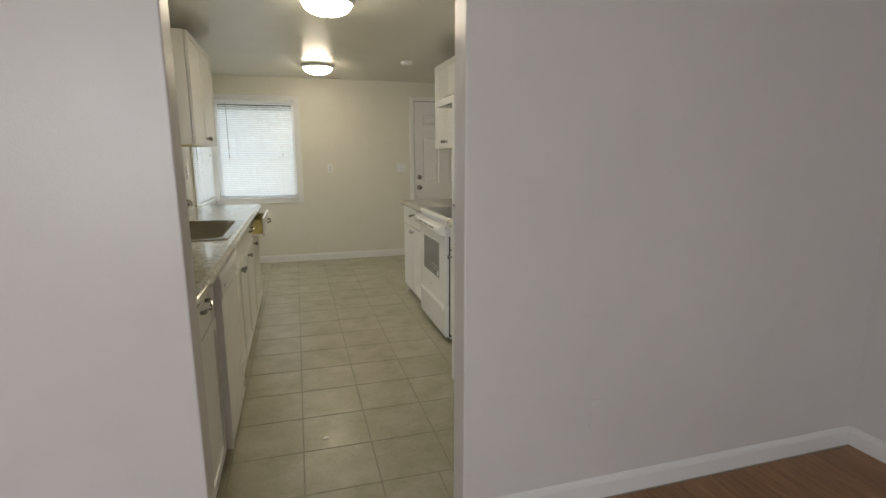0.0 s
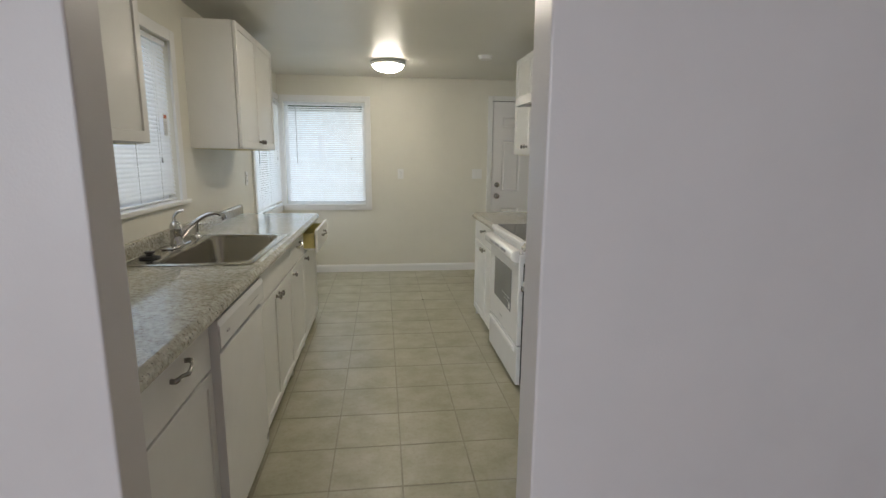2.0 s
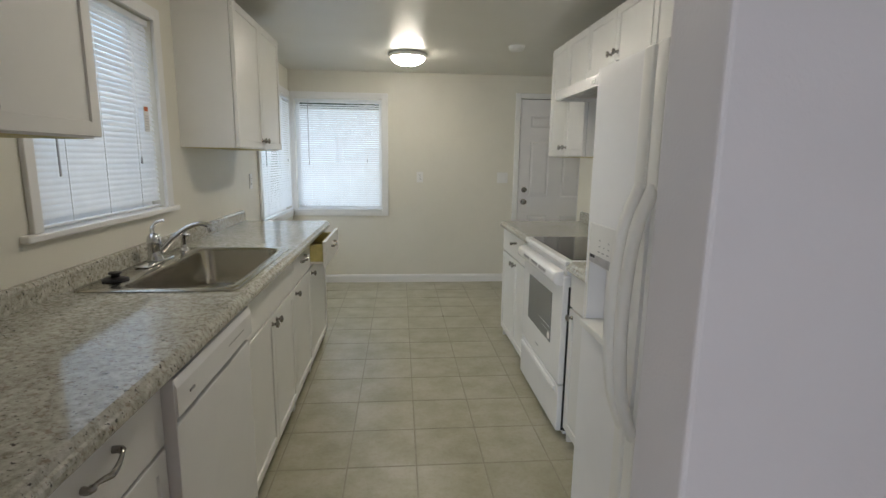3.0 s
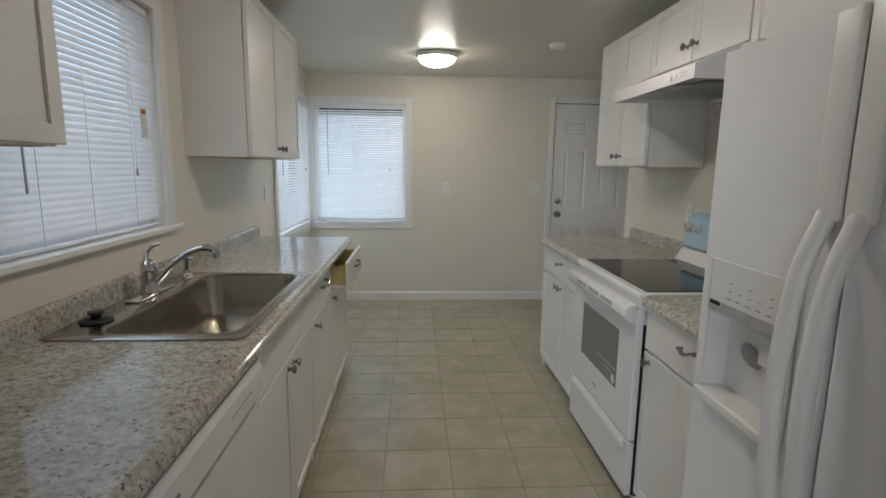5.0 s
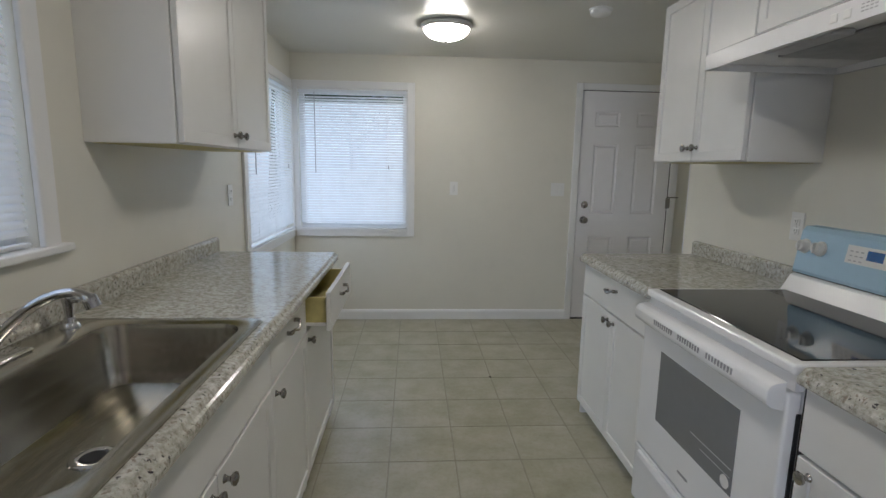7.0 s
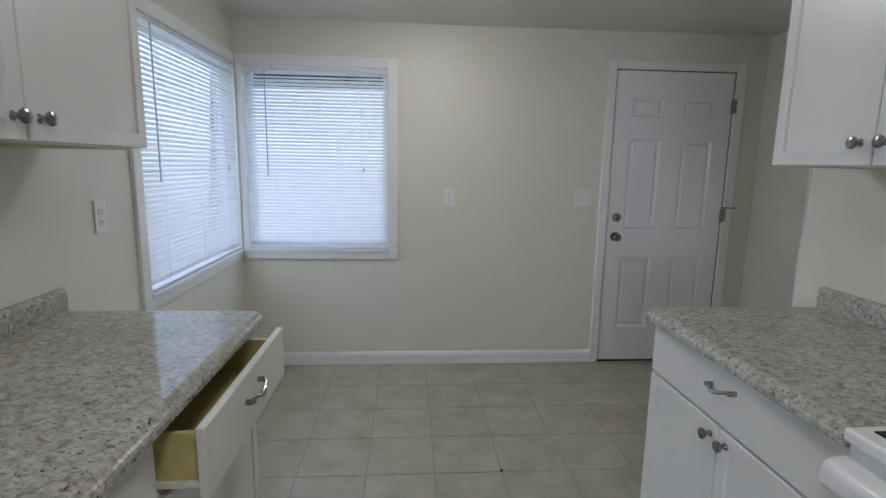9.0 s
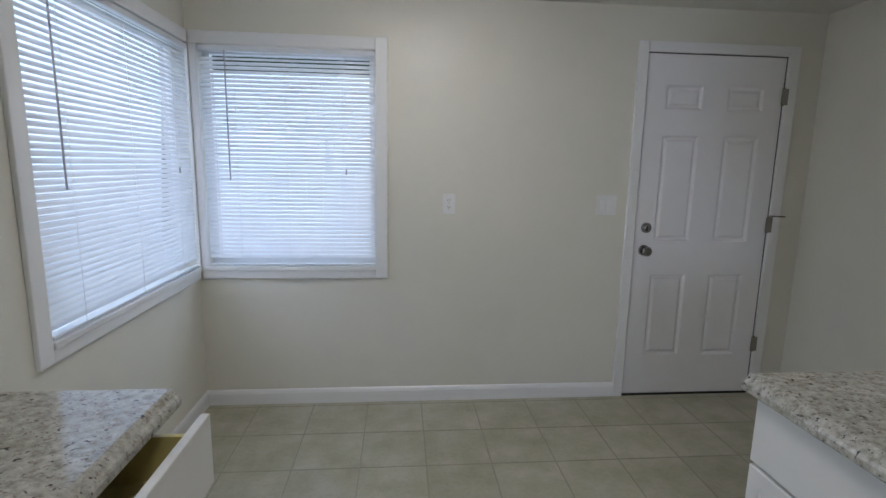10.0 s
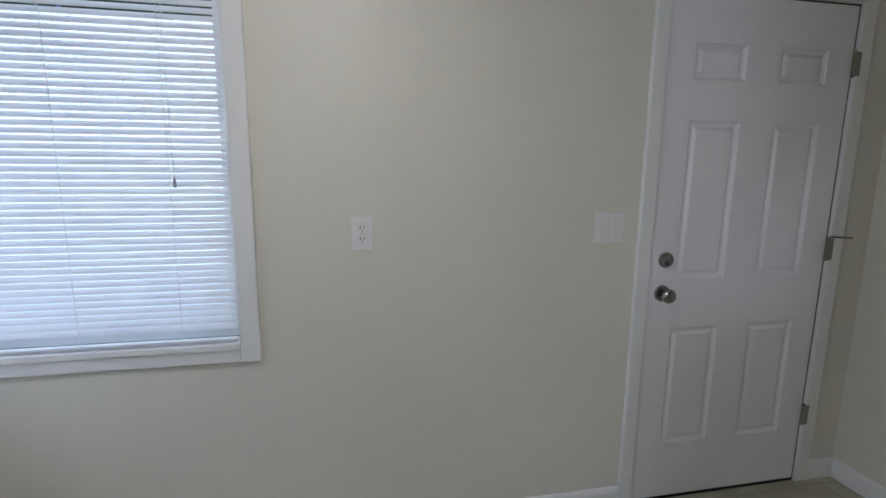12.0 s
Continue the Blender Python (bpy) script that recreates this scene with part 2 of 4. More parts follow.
def tube(points, radii, seg=10, flat=1.0, side=None):
    """A round bar along points; flat squeezes it across `side`."""
    bm = bmesh.new()
    pts = [Vector(p) for p in points]
    rings = []
    for i, p in enumerate(pts):
        d = (pts[min(i + 1, len(pts) - 1)] - pts[max(i - 1, 0)]).normalized()
        s = Vector(side) if side else (Vector((0, 0, 1)) if abs(d.z) < 0.9 else Vector((1, 0, 0)))
        u = (s - d * s.dot(d)).normalized()
        w = d.cross(u)
        r = radii[i] if isinstance(radii, (list, tuple)) else radii
        rings.append([bm.verts.new(p + u * (r * flat * math.cos(2 * math.pi * k / seg)) + w * (r * math.sin(2 * math.pi * k / seg))) for k in range(seg)])
    for a, b in zip(rings, rings[1:]):
        for k in range(seg):
            bm.faces.new((a[k], a[(k + 1) % seg], b[(k + 1) % seg], b[k]))
    bm.faces.new(rings[0])
    bm.faces.new(rings[-1])
    bmesh.ops.recalc_face_normals(bm, faces=bm.faces)
    return bm


def arc(points, steps=6):
    """Smooth line through points."""
    p = [Vector(q) for q in points]
    p = [p[0] * 2 - p[1]] + p + [p[-1] * 2 - p[-2]]
    out = []
    for i in range(1, len(p) - 2):
        for k in range(steps):
            t = k / steps
            out.append(0.5 * (2 * p[i] + (p[i + 1] - p[i - 1]) * t + (2 * p[i - 1] - 5 * p[i] + 4 * p[i + 1] - p[i + 2]) * t * t + (3 * p[i] - p[i - 1] - 3 * p[i + 1] + p[i + 2]) * t ** 3))
    return out + [p[-2]]


def merged(*bms):
    out = bmesh.new()
    for b in bms:
        me = bpy.data.meshes.new("scrap")
        b.to_mesh(me)
        b.free()
        out.from_mesh(me)
        bpy.data.meshes.remove(me)
    return out


# ---------------- the large structure ----------------
CEIL = 2.28
LW, FW, RW, EW = -1.20, 6.35, 1.40, 2.33     # kitchen: left wall, far wall, wall behind the range, wall beside the door
PY0, PY1 = 1.287, 1.405                        # wall between living room and kitchen
OX0, OX1 = -0.562, 0.283                      # opening in it

structure("wall_west", boxes((LW - 0.12, LW, PY1, 2.50, 0, CEIL), (LW - 0.12, LW, 3.385, 5.135, 0, CEIL), (LW - 0.12, LW, 2.50, 3.385, 0, 1.12), (LW - 0.12, LW, 2.50, 3.385, 2.0, CEIL),
          (LW - 0.12, LW, 5.135, 6.322, 0, 0.80), (LW - 0.12, LW, 5.135, 6.322, 1.995, CEIL), (LW - 0.12, LW, 6.322, FW + 0.12, 0, CEIL)), M_WALL, "cream painted kitchen wall with two window openings", "wall")
structure("wall_north", boxes((LW, -1.14, FW, FW + 0.12, 0, CEIL), (-1.14, -0.226, FW, FW + 0.12, 0, 0.80), (-1.14, -0.226, FW, FW + 0.12, 1.995, CEIL), (-0.226, 1.275, FW, FW + 0.12, 0, CEIL),
          (1.275, 2.12, FW, FW + 0.12, 2.05, CEIL), (2.12, EW + 0.12, FW, FW + 0.12, 0, CEIL)), M_WALL, "cream painted end wall with window and door", "wall")
structure("wall_range", boxes((RW, EW + 0.12, PY1, 4.75, 0, CEIL)), M_WALL, "cream painted wall behind the range", "wall")
structure("wall_east", boxes((EW, EW + 0.12, 4.75, FW, 0, CEIL)), M_WALL, "cream painted wall beside the door", "wall")
structure("wall_partition_west", boxes((-3.2, OX0, PY0, PY1, 0, CEIL), bevel=0.006, seg=3), M_LIVING, "off-white painted wall beside the opening", "wall")
structure("wall_partition_east", boxes((OX1, 2.34, PY0, PY1, 0, CEIL), bevel=0.006, seg=3), M_LIVING, "off-white painted wall beside the opening", "wall")
structure("wall_living_east", boxes((2.22, 2.34, -3.2, PY0, 0, CEIL)), M_LIVING, "off-white painted living room wall", "wall")
# opening added out of view for the assumed living room daylight
structure("wall_living_south", boxes((-3.2, -2.65, -3.2, -3.08, 0, CEIL), (-0.75, 2.22, -3.2, -3.08, 0, CEIL), (-2.65, -0.75, -3.2, -3.08, 0, 0.85), (-2.65, -0.75, -3.2, -3.08, 2.2, CEIL)), M_LIVING, "off-white living room wall with an added, unseen window opening", "wall")
structure("wall_living_west", boxes((-3.32, -3.2, -3.2, PY1, 0, CEIL)), M_LIVING, "off-white painted living room wall", "wall")
structure("ceiling_kitchen", boxes((LW - 0.12, EW + 0.12, PY1, FW + 0.12, CEIL, CEIL + 0.12)), M_CEIL, "semi-gloss cream painted kitchen ceiling", "ceiling")
structure("ceiling_living", boxes((-3.32, 2.34, -3.2, PY1, CEIL, CEIL + 0.12)), M_LIVING, "off-white living room ceiling", "ceiling")
floor_kitchen = structure("floor_kitchen", boxes((LW - 0.12, EW + 0.12, PY0 - 0.02, FW + 0.12, -0.06, -0.0015)), M_JOINT, "beige vinyl tile kitchen floor, slightly worn", "floor")
floor_living = structure("floor_living", boxes((-3.32, 2.34, -3.2, PY0 - 0.02, -0.06, -0.002)), M_DARK, "reddish brown oak plank floor", "floor")

BASE = [(0, 0), (0.013, 0), (0.013, 0.066), (0.009, 0.080), (0.004, 0.088), (0, 0.090)]


def baseboard(name, axis, wall, sign, a0, a1):
    bm = prism([(wall + sign * d, h) for d, h in BASE], axis, a0, a1)
    structure(name, bm, M_TRIM, "white painted baseboard along the wall", "baseboard")


baseboard("baseboard_north", "x", FW, -1, LW, 1.233)
baseboard("baseboard_north_short", "x", FW, -1, 2.184, EW)
baseboard("baseboard_west", "y", LW, 1, 4.58, FW - 0.013)
baseboard("baseboard_east", "y", EW, -1, 4.75, FW - 0.013)
baseboard("baseboard_living", "x", PY0, -1, OX1, 2.22)
baseboard("baseboard_living_west", "x", PY0, -1, -3.2, OX0)
baseboard("baseboard_living_east", "y", 2.22, -1, -3.08, PY0 - 0.013)
structure("trim_wall_end", boxes((RW - 0.004, RW + 0.03, 4.75, 4.756, 0.0, CEIL), bevel=0.002), M_TRIM, "white corner bead at the wall's end", "trim")

# ---------------- windows with blinds ----------------


def place_on(wall):
    """Turns (along, depth into the room, z) boxes into world boxes for the west or the north wall."""
    if wall == "west":
        return lambda a0, a1, d0, d1, z0, z1: (LW + d0, LW + d1, a0, a1, z0, z1)
    return lambda a0, a1, d0, d1, z0, z1: (a0, a1, FW - d1, FW - d0, z0, z1)


def window(name, wall, a0, a1, z0, z1, label, corner=""):
    B = place_on(wall)
    centre = B((a0 + a1) / 2, (a0 + a1) / 2, 0, 0, z0, z0)
    w = thing(name, (centre[0], centre[2], z0), label, "window", "", "structure")
    f = 0.035
    part("window_frame", boxes(B(a0, a0 + f, -0.11, -0.06, z0, z1), B(a1 - f, a1, -0.11, -0.06, z0, z1), B(a0 + f, a1 - f, -0.11, -0.06, z0, z0 + f), B(a0 + f, a1 - f, -0.11, -0.06, z1 - f, z1)), M_TRIM, w, "white window frame")
    pane = part("pane", boxes(B(a0 + f, a1 - f, -0.088, -0.084, z0 + f, z1 - f)), M_GLASS, w, "clear glass pane")
    pane.visible_shadow = False
    return w


def casing(name, bm, parent):
    return part(name, bm, M_TRIM, parent)


CW = 0.065
win_n = window("window_1", "north", -1.14, -0.226, 0.825, 1.995, "white framed corner window with lowered blind")
win_w = window("window_2", "west", 5.135, 6.322, 0.825, 1.995, "white framed corner window with lowered blind")
win_s = window("window_3", "west", 2.50, 3.385, 1.13, 2.0, "white framed window above the sink")
N, W = place_on("north"), place_on("west")
casing("casing", boxes(N(-0.226, -0.226 + CW, 0, 0.018, 0.755, 1.995 + CW), bevel=0.004, seg=2), win_n)
casing("casing", boxes(N(LW + 0.018, -0.226, 0, 0.018, 1.995, 1.995 + CW), bevel=0.004, seg=2), win_n)
casing("casing", boxes(N(LW + 0.018, -1.14, 0, 0.018, 0.825, 1.995), bevel=0.004, seg=2), win_n)
casing("apron", boxes(N(LW + 0.02, -0.226, 0, 0.016, 0.755, 0.80), N(LW + 0.02, -0.226, -0.05, 0.024, 0.80, 0.825), bevel=0.004, seg=2), win_n)
casing("casing", boxes(W(5.135 - CW, 5.135, 0, 0.018, 0.755, 1.995 + CW), bevel=0.004, seg=2), win_w)
casing("casing", boxes(W(5.135, FW - 0.018, 0, 0.018, 1.995, 1.995 + CW), bevel=0.004, seg=2), win_w)
casing("casing", boxes(W(6.322, FW - 0.018, 0, 0.018, 0.825, 1.995), bevel=0.002, seg=2), win_w)
casing("apron", boxes(W(5.135, FW - 0.02, 0, 0.016, 0.755, 0.80), W(5.135, FW - 0.025, -0.05, 0.024, 0.80, 0.825), bevel=0.004, seg=2), win_w)
casing("casing", boxes(W(3.385, 3.385 + CW, 0, 0.018, 1.13, 2.06), bevel=0.004, seg=2), win_s)
casing("casing", boxes(W(2.455, 2.50, 0, 0.018, 1.13, 2.06), bevel=0.004, seg=2), win_s)
casing("casing", boxes(W(2.50, 3.385, 0, 0.018, 2.0, 2.06), bevel=0.004, seg=2), win_s)
casing("window_sill", boxes(W(2.41, 3.49, -0.055, 0.030, 1.106, 1.13), bevel=0.006, seg=3), win_s)


def slat_mesh(length, along, width):
    """A shallow curved strip, lying flat, along x or y."""
    bm = bmesh.new()
    rows = []
    for k in range(5):
        u = (k / 4 - 0.5) * width
        h = 0.0022 * (1 - (2 * k / 4 - 1) ** 2)
        ends = [(-length / 2, u, h), (length / 2, u, h)] if along == "x" else [(u, -length / 2, h), (u, length / 2, h)]
        rows.append([bm.verts.new(e) for e in ends])
    for p, q in zip(rows, rows[1:]):
        bm.faces.new((p[0], p[1], q[1], q[0]))
    return finish("slat", bm, M_SLAT, True)


def blind(wall, a0, a1, z0, z1, label, wand_at, cords, depth=-0.022, pitch=0.0222, loose=0, tilt_deg=54, width=0.0255):
    B = place_on(wall)
    c = B((a0 + a1) / 2, (a0 + a1) / 2, depth, depth, z0, z0)
    at = Vector((c[0], c[2], z1))
    b = thing("window_blind", at, label, "blind", "mini blinds")
    part("headrail", boxes(B(a0, a1, depth - 0.014, depth + 0.014, z1 - 0.028, z1 - 0.002), bevel=0.002), M_SLAT, b)
    part("bottom_rail", boxes(B(a0 + 0.002, a1 - 0.002, depth - 0.012, depth + 0.012, z0 + 0.004, z0 + 0.016), bevel=0.004, seg=2), M_SLAT, b)
    along = "x" if wall == "north" else "y"
    me = slat_mesh(a1 - a0 - 0.006, along, width)
    count = int((z1 - 0.036 - z0 - 0.02) / pitch)
    rng = random.Random(int(a0 * 100))
    for k in range(count):
        s = new("slat", me)
        s.parent = b
        s.location = (0, 0, -0.042 - pitch * k)
        tilt = tilt_deg + 10 * (0.5 - k / count) + rng.uniform(-2.0, 2.0)
        if k < loose:
            tilt = 14 + 30 * k
        a = radians(tilt)
        s.rotation_euler = (a, rng.uniform(-0.0015, 0.0015), 0) if wall == "north" else (0, a, 0)
        ORIGIN[s.name] = at
    for p in cords:
        part("ladder_cord", boxes(B(p - 0.0009, p + 0.0009, depth + 0.0085, depth + 0.0100, z0 + 0.012, z1 - 0.03)), M_PLASTIC, b)
    w0 = B(wand_at, wand_at, depth + 0.02, depth + 0.02, z1 - 0.03, z1 - 0.03)
    part("wand", tube([(w0[0], w0[2], z1 - 0.025), (w0[0], w0[2], z1 - 0.35), (w0[0], w0[2], z1 - 0.69)], 0.0038, 6), M_GREYBAND, b, "clear grey tilt wand", True)
    p = cords[-1] + 0.015
    q = B(p, p, depth + 0.014, depth + 0.014, z0, z0)
    part("pull_cord", tube([(q[0], q[2], z1 - 0.03), (q[0], q[2], z1 - 0.62)], 0.0011, 5), M_PLASTIC, b)
    part("tassel", turned([(0.002, 0.03), (0.0045, 0.018), (0.0055, 0.0), (0.003, -0.002)], (q[0], q[2], z1 - 0.65), (0, 0, 1), 8), M_GREYBAND, b, "", True)
    return b


blind("north", -1.136, -0.230, 0.825, 1.99, "white mini blind lowered over the end window", -1.0, (-0.96, -0.70, -0.40), depth=0.003, loose=2, tilt_deg=59, width=0.0212)
blind("west", 5.143, 6.316, 0.825, 1.99, "white mini blind lowered over the side window", 5.27, (5.32, 5.73, 6.13), depth=0.003, loose=1, tilt_deg=59, width=0.0212)
blind("west", 2.508, 3.377, 1.13, 1.995, "white mini blind lowered above the sink", 2.64, (2.70, 2.94, 3.20), tilt_deg=64)
tag = thing("blind_tag", (LW - 0.006, 3.278, 1.55), "white warning tag with orange mark hanging on the blind", "tag")
part("card", boxes((LW - 0.003, LW - 0.0015, 3.256, 3.300, 1.488, 1.602)), M_PAPER, tag)
part("mark", boxes((LW - 0.0013, LW - 0.0008, 3.261, 3.295, 1.580, 1.599)), M_RED, tag, "orange printed mark")
part("text_line", boxes(*[(LW - 0.0013, LW - 0.0009, 3.262, 3.294, 1.497 + 0.012 * k, 1.500 + 0.012 * k) for k in range(6)]), M_GREYBAND, tag)

# ---------------- entry door ----------------
door_frame = thing("door_frame_1", (1.70, FW, 0), "white painted door frame and casing, stops darkened as gap shade", "door frame", "", "structure")
part("casing", boxes((1.224, 1.282, FW - 0.018, FW, 0, 2.097), bevel=0.004, seg=2), M_TRIM, door_frame)
part("casing", boxes((2.113, 2.180, FW - 0.018, FW, 0, 2.097), bevel=0.004, seg=2), M_TRIM, door_frame)
part("casing", boxes((1.282, 2.113, FW - 0.018, FW, 2.040, 2.097), bevel=0.004, seg=2), M_TRIM, door_frame)
# stops and threshold near-black: the shaded gap around the leaf, put in as colour
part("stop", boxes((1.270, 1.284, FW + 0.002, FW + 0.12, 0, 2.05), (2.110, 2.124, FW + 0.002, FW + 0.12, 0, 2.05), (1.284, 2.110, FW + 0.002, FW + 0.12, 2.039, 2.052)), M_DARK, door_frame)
part("threshold", boxes((1.284, 2.110, FW + 0.0, FW + 0.12, -0.01, 0.010)), M_DARK, door_frame, "threshold strip darkened for the shade under the door")
DX0, DX1 = 1.289, 2.106


def six_panel_door():
    bm = bmesh.new()
    xs = [DX0, 1.405, 1.625, 1.775, 1.99, DX1]
    zs = [0.016, 0.262, 0.772, 0.975, 1.587, 1.735, 1.865, 2.034]
    y = FW - 0.004
    g = [[bm.verts.new((x, y, z)) for z in zs] for x in xs]
    panels = []
    for i in range(5):
        for j in range(7):
            f = bm.faces.new((g[i][j], g[i + 1][j], g[i + 1][j + 1], g[i][j + 1]))
            if i in (1, 3) and j in (1, 3, 5):
                panels.append(f)
    bmesh.ops.recalc_face_normals(bm, faces=bm.faces)
    if panels[0].normal.y > 0:
        bmesh.ops.reverse_faces(bm, faces=bm.faces)
    edge = [e for e in bm.edges if e.is_boundary]
    for inset, dep in ((0.006, -0.005), (0.012, -0.006), (0.010, 0.0), (0.018, 0.008)):
        bmesh.ops.inset_individual(bm, faces=panels, thickness=inset, depth=dep)
    r = bmesh.ops.extrude_edge_only(bm, edges=edge)
    bmesh.ops.translate(bm, verts=[v for v in r["geom"] if isinstance(v, bmesh.types.BMVert)], vec=(0, 0.044, 0))
    bmesh.ops.contextual_create(bm, geom=[e for e in bm.edges if e.is_boundary])
    return bm


door = thing("door_1", (1.70, FW, 0), "closed white six-panel door with nickel hardware", "door", "", "structure")
part("leaf", six_panel_door(), M_DOOR, door)
ROSE = [(0.033, 0), (0.033, 0.004), (0.029, 0.009), (0.013, 0.012), (0.011, 0.026)]
part("door_knob", turned(ROSE + [(0.019, 0.032), (0.027, 0.042), (0.028, 0.052), (0.022, 0.060), (0.004, 0.063)], (1.350, FW - 0.004, 0.920), (0, -1, 0)), M_NICKEL, door, "satin nickel door knob", True)
part("deadbolt", turned([(0.031, 0), (0.031, 0.008), (0.026, 0.014), (0.010, 0.016), (0.008, 0.018)], (1.354, FW - 0.004, 1.055), (0, -1, 0)), M_NICKEL, door, "satin nickel deadbolt", True)
part("thumb_turn", boxes((1.350, 1.358, FW - 0.040, FW - 0.020, 1.038, 1.072), bevel=0.003, seg=2), M_NICKEL, door)
for z in (0.332, 1.079, 1.818):
    h = part("hinge", turned([(0.006, -0.05), (0.006, 0.05)], (2.1085, FW - 0.012, z), (0, 0, 1), 10), M_NICKEL, door, "nickel hinge", True)
    part("hinge_leaf", boxes((2.088, 2.128, FW - 0.0215, FW - 0.0185, z - 0.045, z + 0.045)), M_NICKEL, h)
part("door_stop", tube([(2.109, FW - 0.018, 1.132), (2.15, FW - 0.05, 1.132), (2.178, FW - 0.055, 1.132)], 0.004, 8), M_NICKEL, door, "hinge pin door stop", True)

# ---------------- cabinets ----------------


def shaker(y0, y1, z0, z1, front, sign, rail=0.055, thick=0.02):
    """A framed door on a plane x = front, facing +x (sign 1) or -x (sign -1)."""
    bm = boxes((front - sign * thick, front, y0, y1, z0, z1), bevel=0.002)
    bm.faces.ensure_lookup_table()
    f = max((f for f in bm.faces if f.normal.x * sign > 0.9), key=lambda f: f.calc_area())
    bmesh.ops.inset_region(bm, faces=[f], thickness=rail)
    bmesh.ops.inset_region(bm, faces=[f], thickness=0.003, depth=-0.0065)
    return bm


def knob(parent, front, sign, y, z):
    k = part("knob", turned([(0.011, 0), (0.0085, 0.003), (0.006, 0.009), (0.0065, 0.014), (0.014, 0.019), (0.0165, 0.024), (0.0155, 0.028), (0.009, 0.031), (0.001, 0.032)], (front, y, z), (sign, 0, 0), 18), M_NICKEL, parent, "satin nickel knob", True)
    return k


def pull(parent, front, sign, y, z):
    """A wavy bar pull, 96 mm between its feet."""
    line = [(0.0, -0.050, 0.010), (0.014, -0.051, 0.010), (0.024, -0.040, 0.009), (0.028, -0.018, -0.001), (0.029, 0.006, -0.006), (0.027, 0.026, -0.001), (0.022, 0.040, 0.000), (0.014, 0.051, -0.007), (0.0, 0.050, -0.007)]
    pts = arc([(front + sign * d, y - sign * u, z + h) for d, u, h in line], 4)
    n = len(pts)
    rad = [0.0078 if i < 7 or i > n - 8 else 0.0056 + 0.0012 * math.cos((i - n / 2) * 0.35) for i in range(n)]
    return part("pull_handle", tube(pts, rad, 8), M_NICKEL, parent, "wavy satin nickel pull", True)


G = 0.0025


def base_cabinet(label, y0, y1, front, back, sign, drawers, doors, false_front=False, skip_drawer=False):
    """front: plane of the doors. doors: list of (y0, y1, knob y)."""
    c = thing("base_cabinet", ((front + back) / 2, (y0 + y1) / 2, 0), label, "cabinet", "base cabinets")
    bf = front - sign * 0.021
    lo, hi = min(bf, back), max(bf, back)
    t = 0.018
    part("body", boxes((lo, hi, y0, y0 + t, 0.0, 0.868), (lo, hi, y1 - t, y1, 0.0, 0.868), (lo, hi, y0 + t, y1 - t, 0.09, 0.108), (min(back, back + sign * 0.006), max(back, back + sign * 0.006), y0 + t, y1 - t, 0.108, 0.868),
                       (min(bf, bf - sign * 0.02), max(bf, bf - sign * 0.02), y0 + t, y1 - t, 0.83, 0.868), (min(bf, bf - sign * 0.02), max(bf, bf - sign * 0.02), y0 + t, y1 - t, 0.675, 0.705)), M_CAB, c)
    kick = front - sign * 0.06
    part("toe_kick", boxes((min(kick, kick - sign * 0.016), max(kick, kick - sign * 0.016), y0 + t, y1 - t, 0.0, 0.09)), M_CAB, c)
    if not skip_drawer:
        for a, b in drawers:
            d = part("drawer_front", boxes((min(front, front - sign * 0.02), max(front, front - sign * 0.02), a + G, b - G, 0.700, 0.862), bevel=0.003, seg=2), M_CAB, c)
            if not false_front:
                pull(d, front, sign, (a + b) / 2, 0.804)
    for a, b, k in doors:
        d = part("door", shaker(a + G, b - G, 0.075, 0.690, front, sign), M_CAB, c)
        if k is None:
            continue
        knob(d, front, sign, k, 0.655)
    return c


LF = -0.600
BACKL = LW + 0.004
base_cabinet("white base cabinet with drawer beside the dishwasher", 1.43, 1.945, LF, BACKL, 1, [(1.43, 1.945)], [(1.43, 1.945, None)])
base_cabinet("white sink base cabinet with two shaker doors", 2.565, 3.428, LF, BACKL, 1, [(2.565, 3.428)], [(2.565, 2.9965, 2.960), (2.9965, 3.428, 3.033)], True)
base_cabinet("white base cabinet with closed drawer and door", 3.430, 3.933, LF, BACKL, 1, [(3.430, 3.933)], [(3.430, 3.933, 3.470)])
open_cab = base_cabinet("white base cabinet with its drawer pulled open", 3.935, 4.580, LF, BACKL, 1, [], [(3.935, 4.580, 3.965)])
OUT = 0.099
drawer = part("drawer", boxes((LF + OUT - 0.02, LF + OUT, 3.935 + G, 4.580 - G, 0.700, 0.862), bevel=0.003, seg=2), M_CAB, open_cab, "open drawer front")
part("drawer_box", boxes((-1.07, LF + OUT - 0.021, 3.968, 3.980, 0.725, 0.835), (-1.07, LF + OUT - 0.021, 4.530, 4.542, 0.725, 0.835), (-1.07, LF + OUT - 0.021, 3.980, 4.530, 0.730, 0.737), (-1.07, -1.058, 3.980, 4.530, 0.737, 0.835)), M_BIRCH, drawer, "yellow birch drawer box")
for ga, gb in ((3.957, 3.967), (4.543, 4.553)):
    part("glide", boxes((-1.05, LF + OUT - 0.022, ga, gb, 0.716, 0.728)), M_PLASTIC, drawer, "white metal drawer glide")
pull(drawer, LF + OUT, 1, 4.24, 0.800)

RF = 0.768
base_cabinet("white base cabinet with drawer and two doors", 3.806, 4.590, RF, RW - 0.004, -1, [(3.806, 4.590)], [(3.806, 4.198, 4.163), (4.198, 4.590, 4.233)])
base_cabinet("white base cabinet with drawer beside the refrigerator", 2.395, 3.034, RF, RW - 0.004, -1, [(2.395, 3.034)], [(2.395, 3.034, 2.99)])

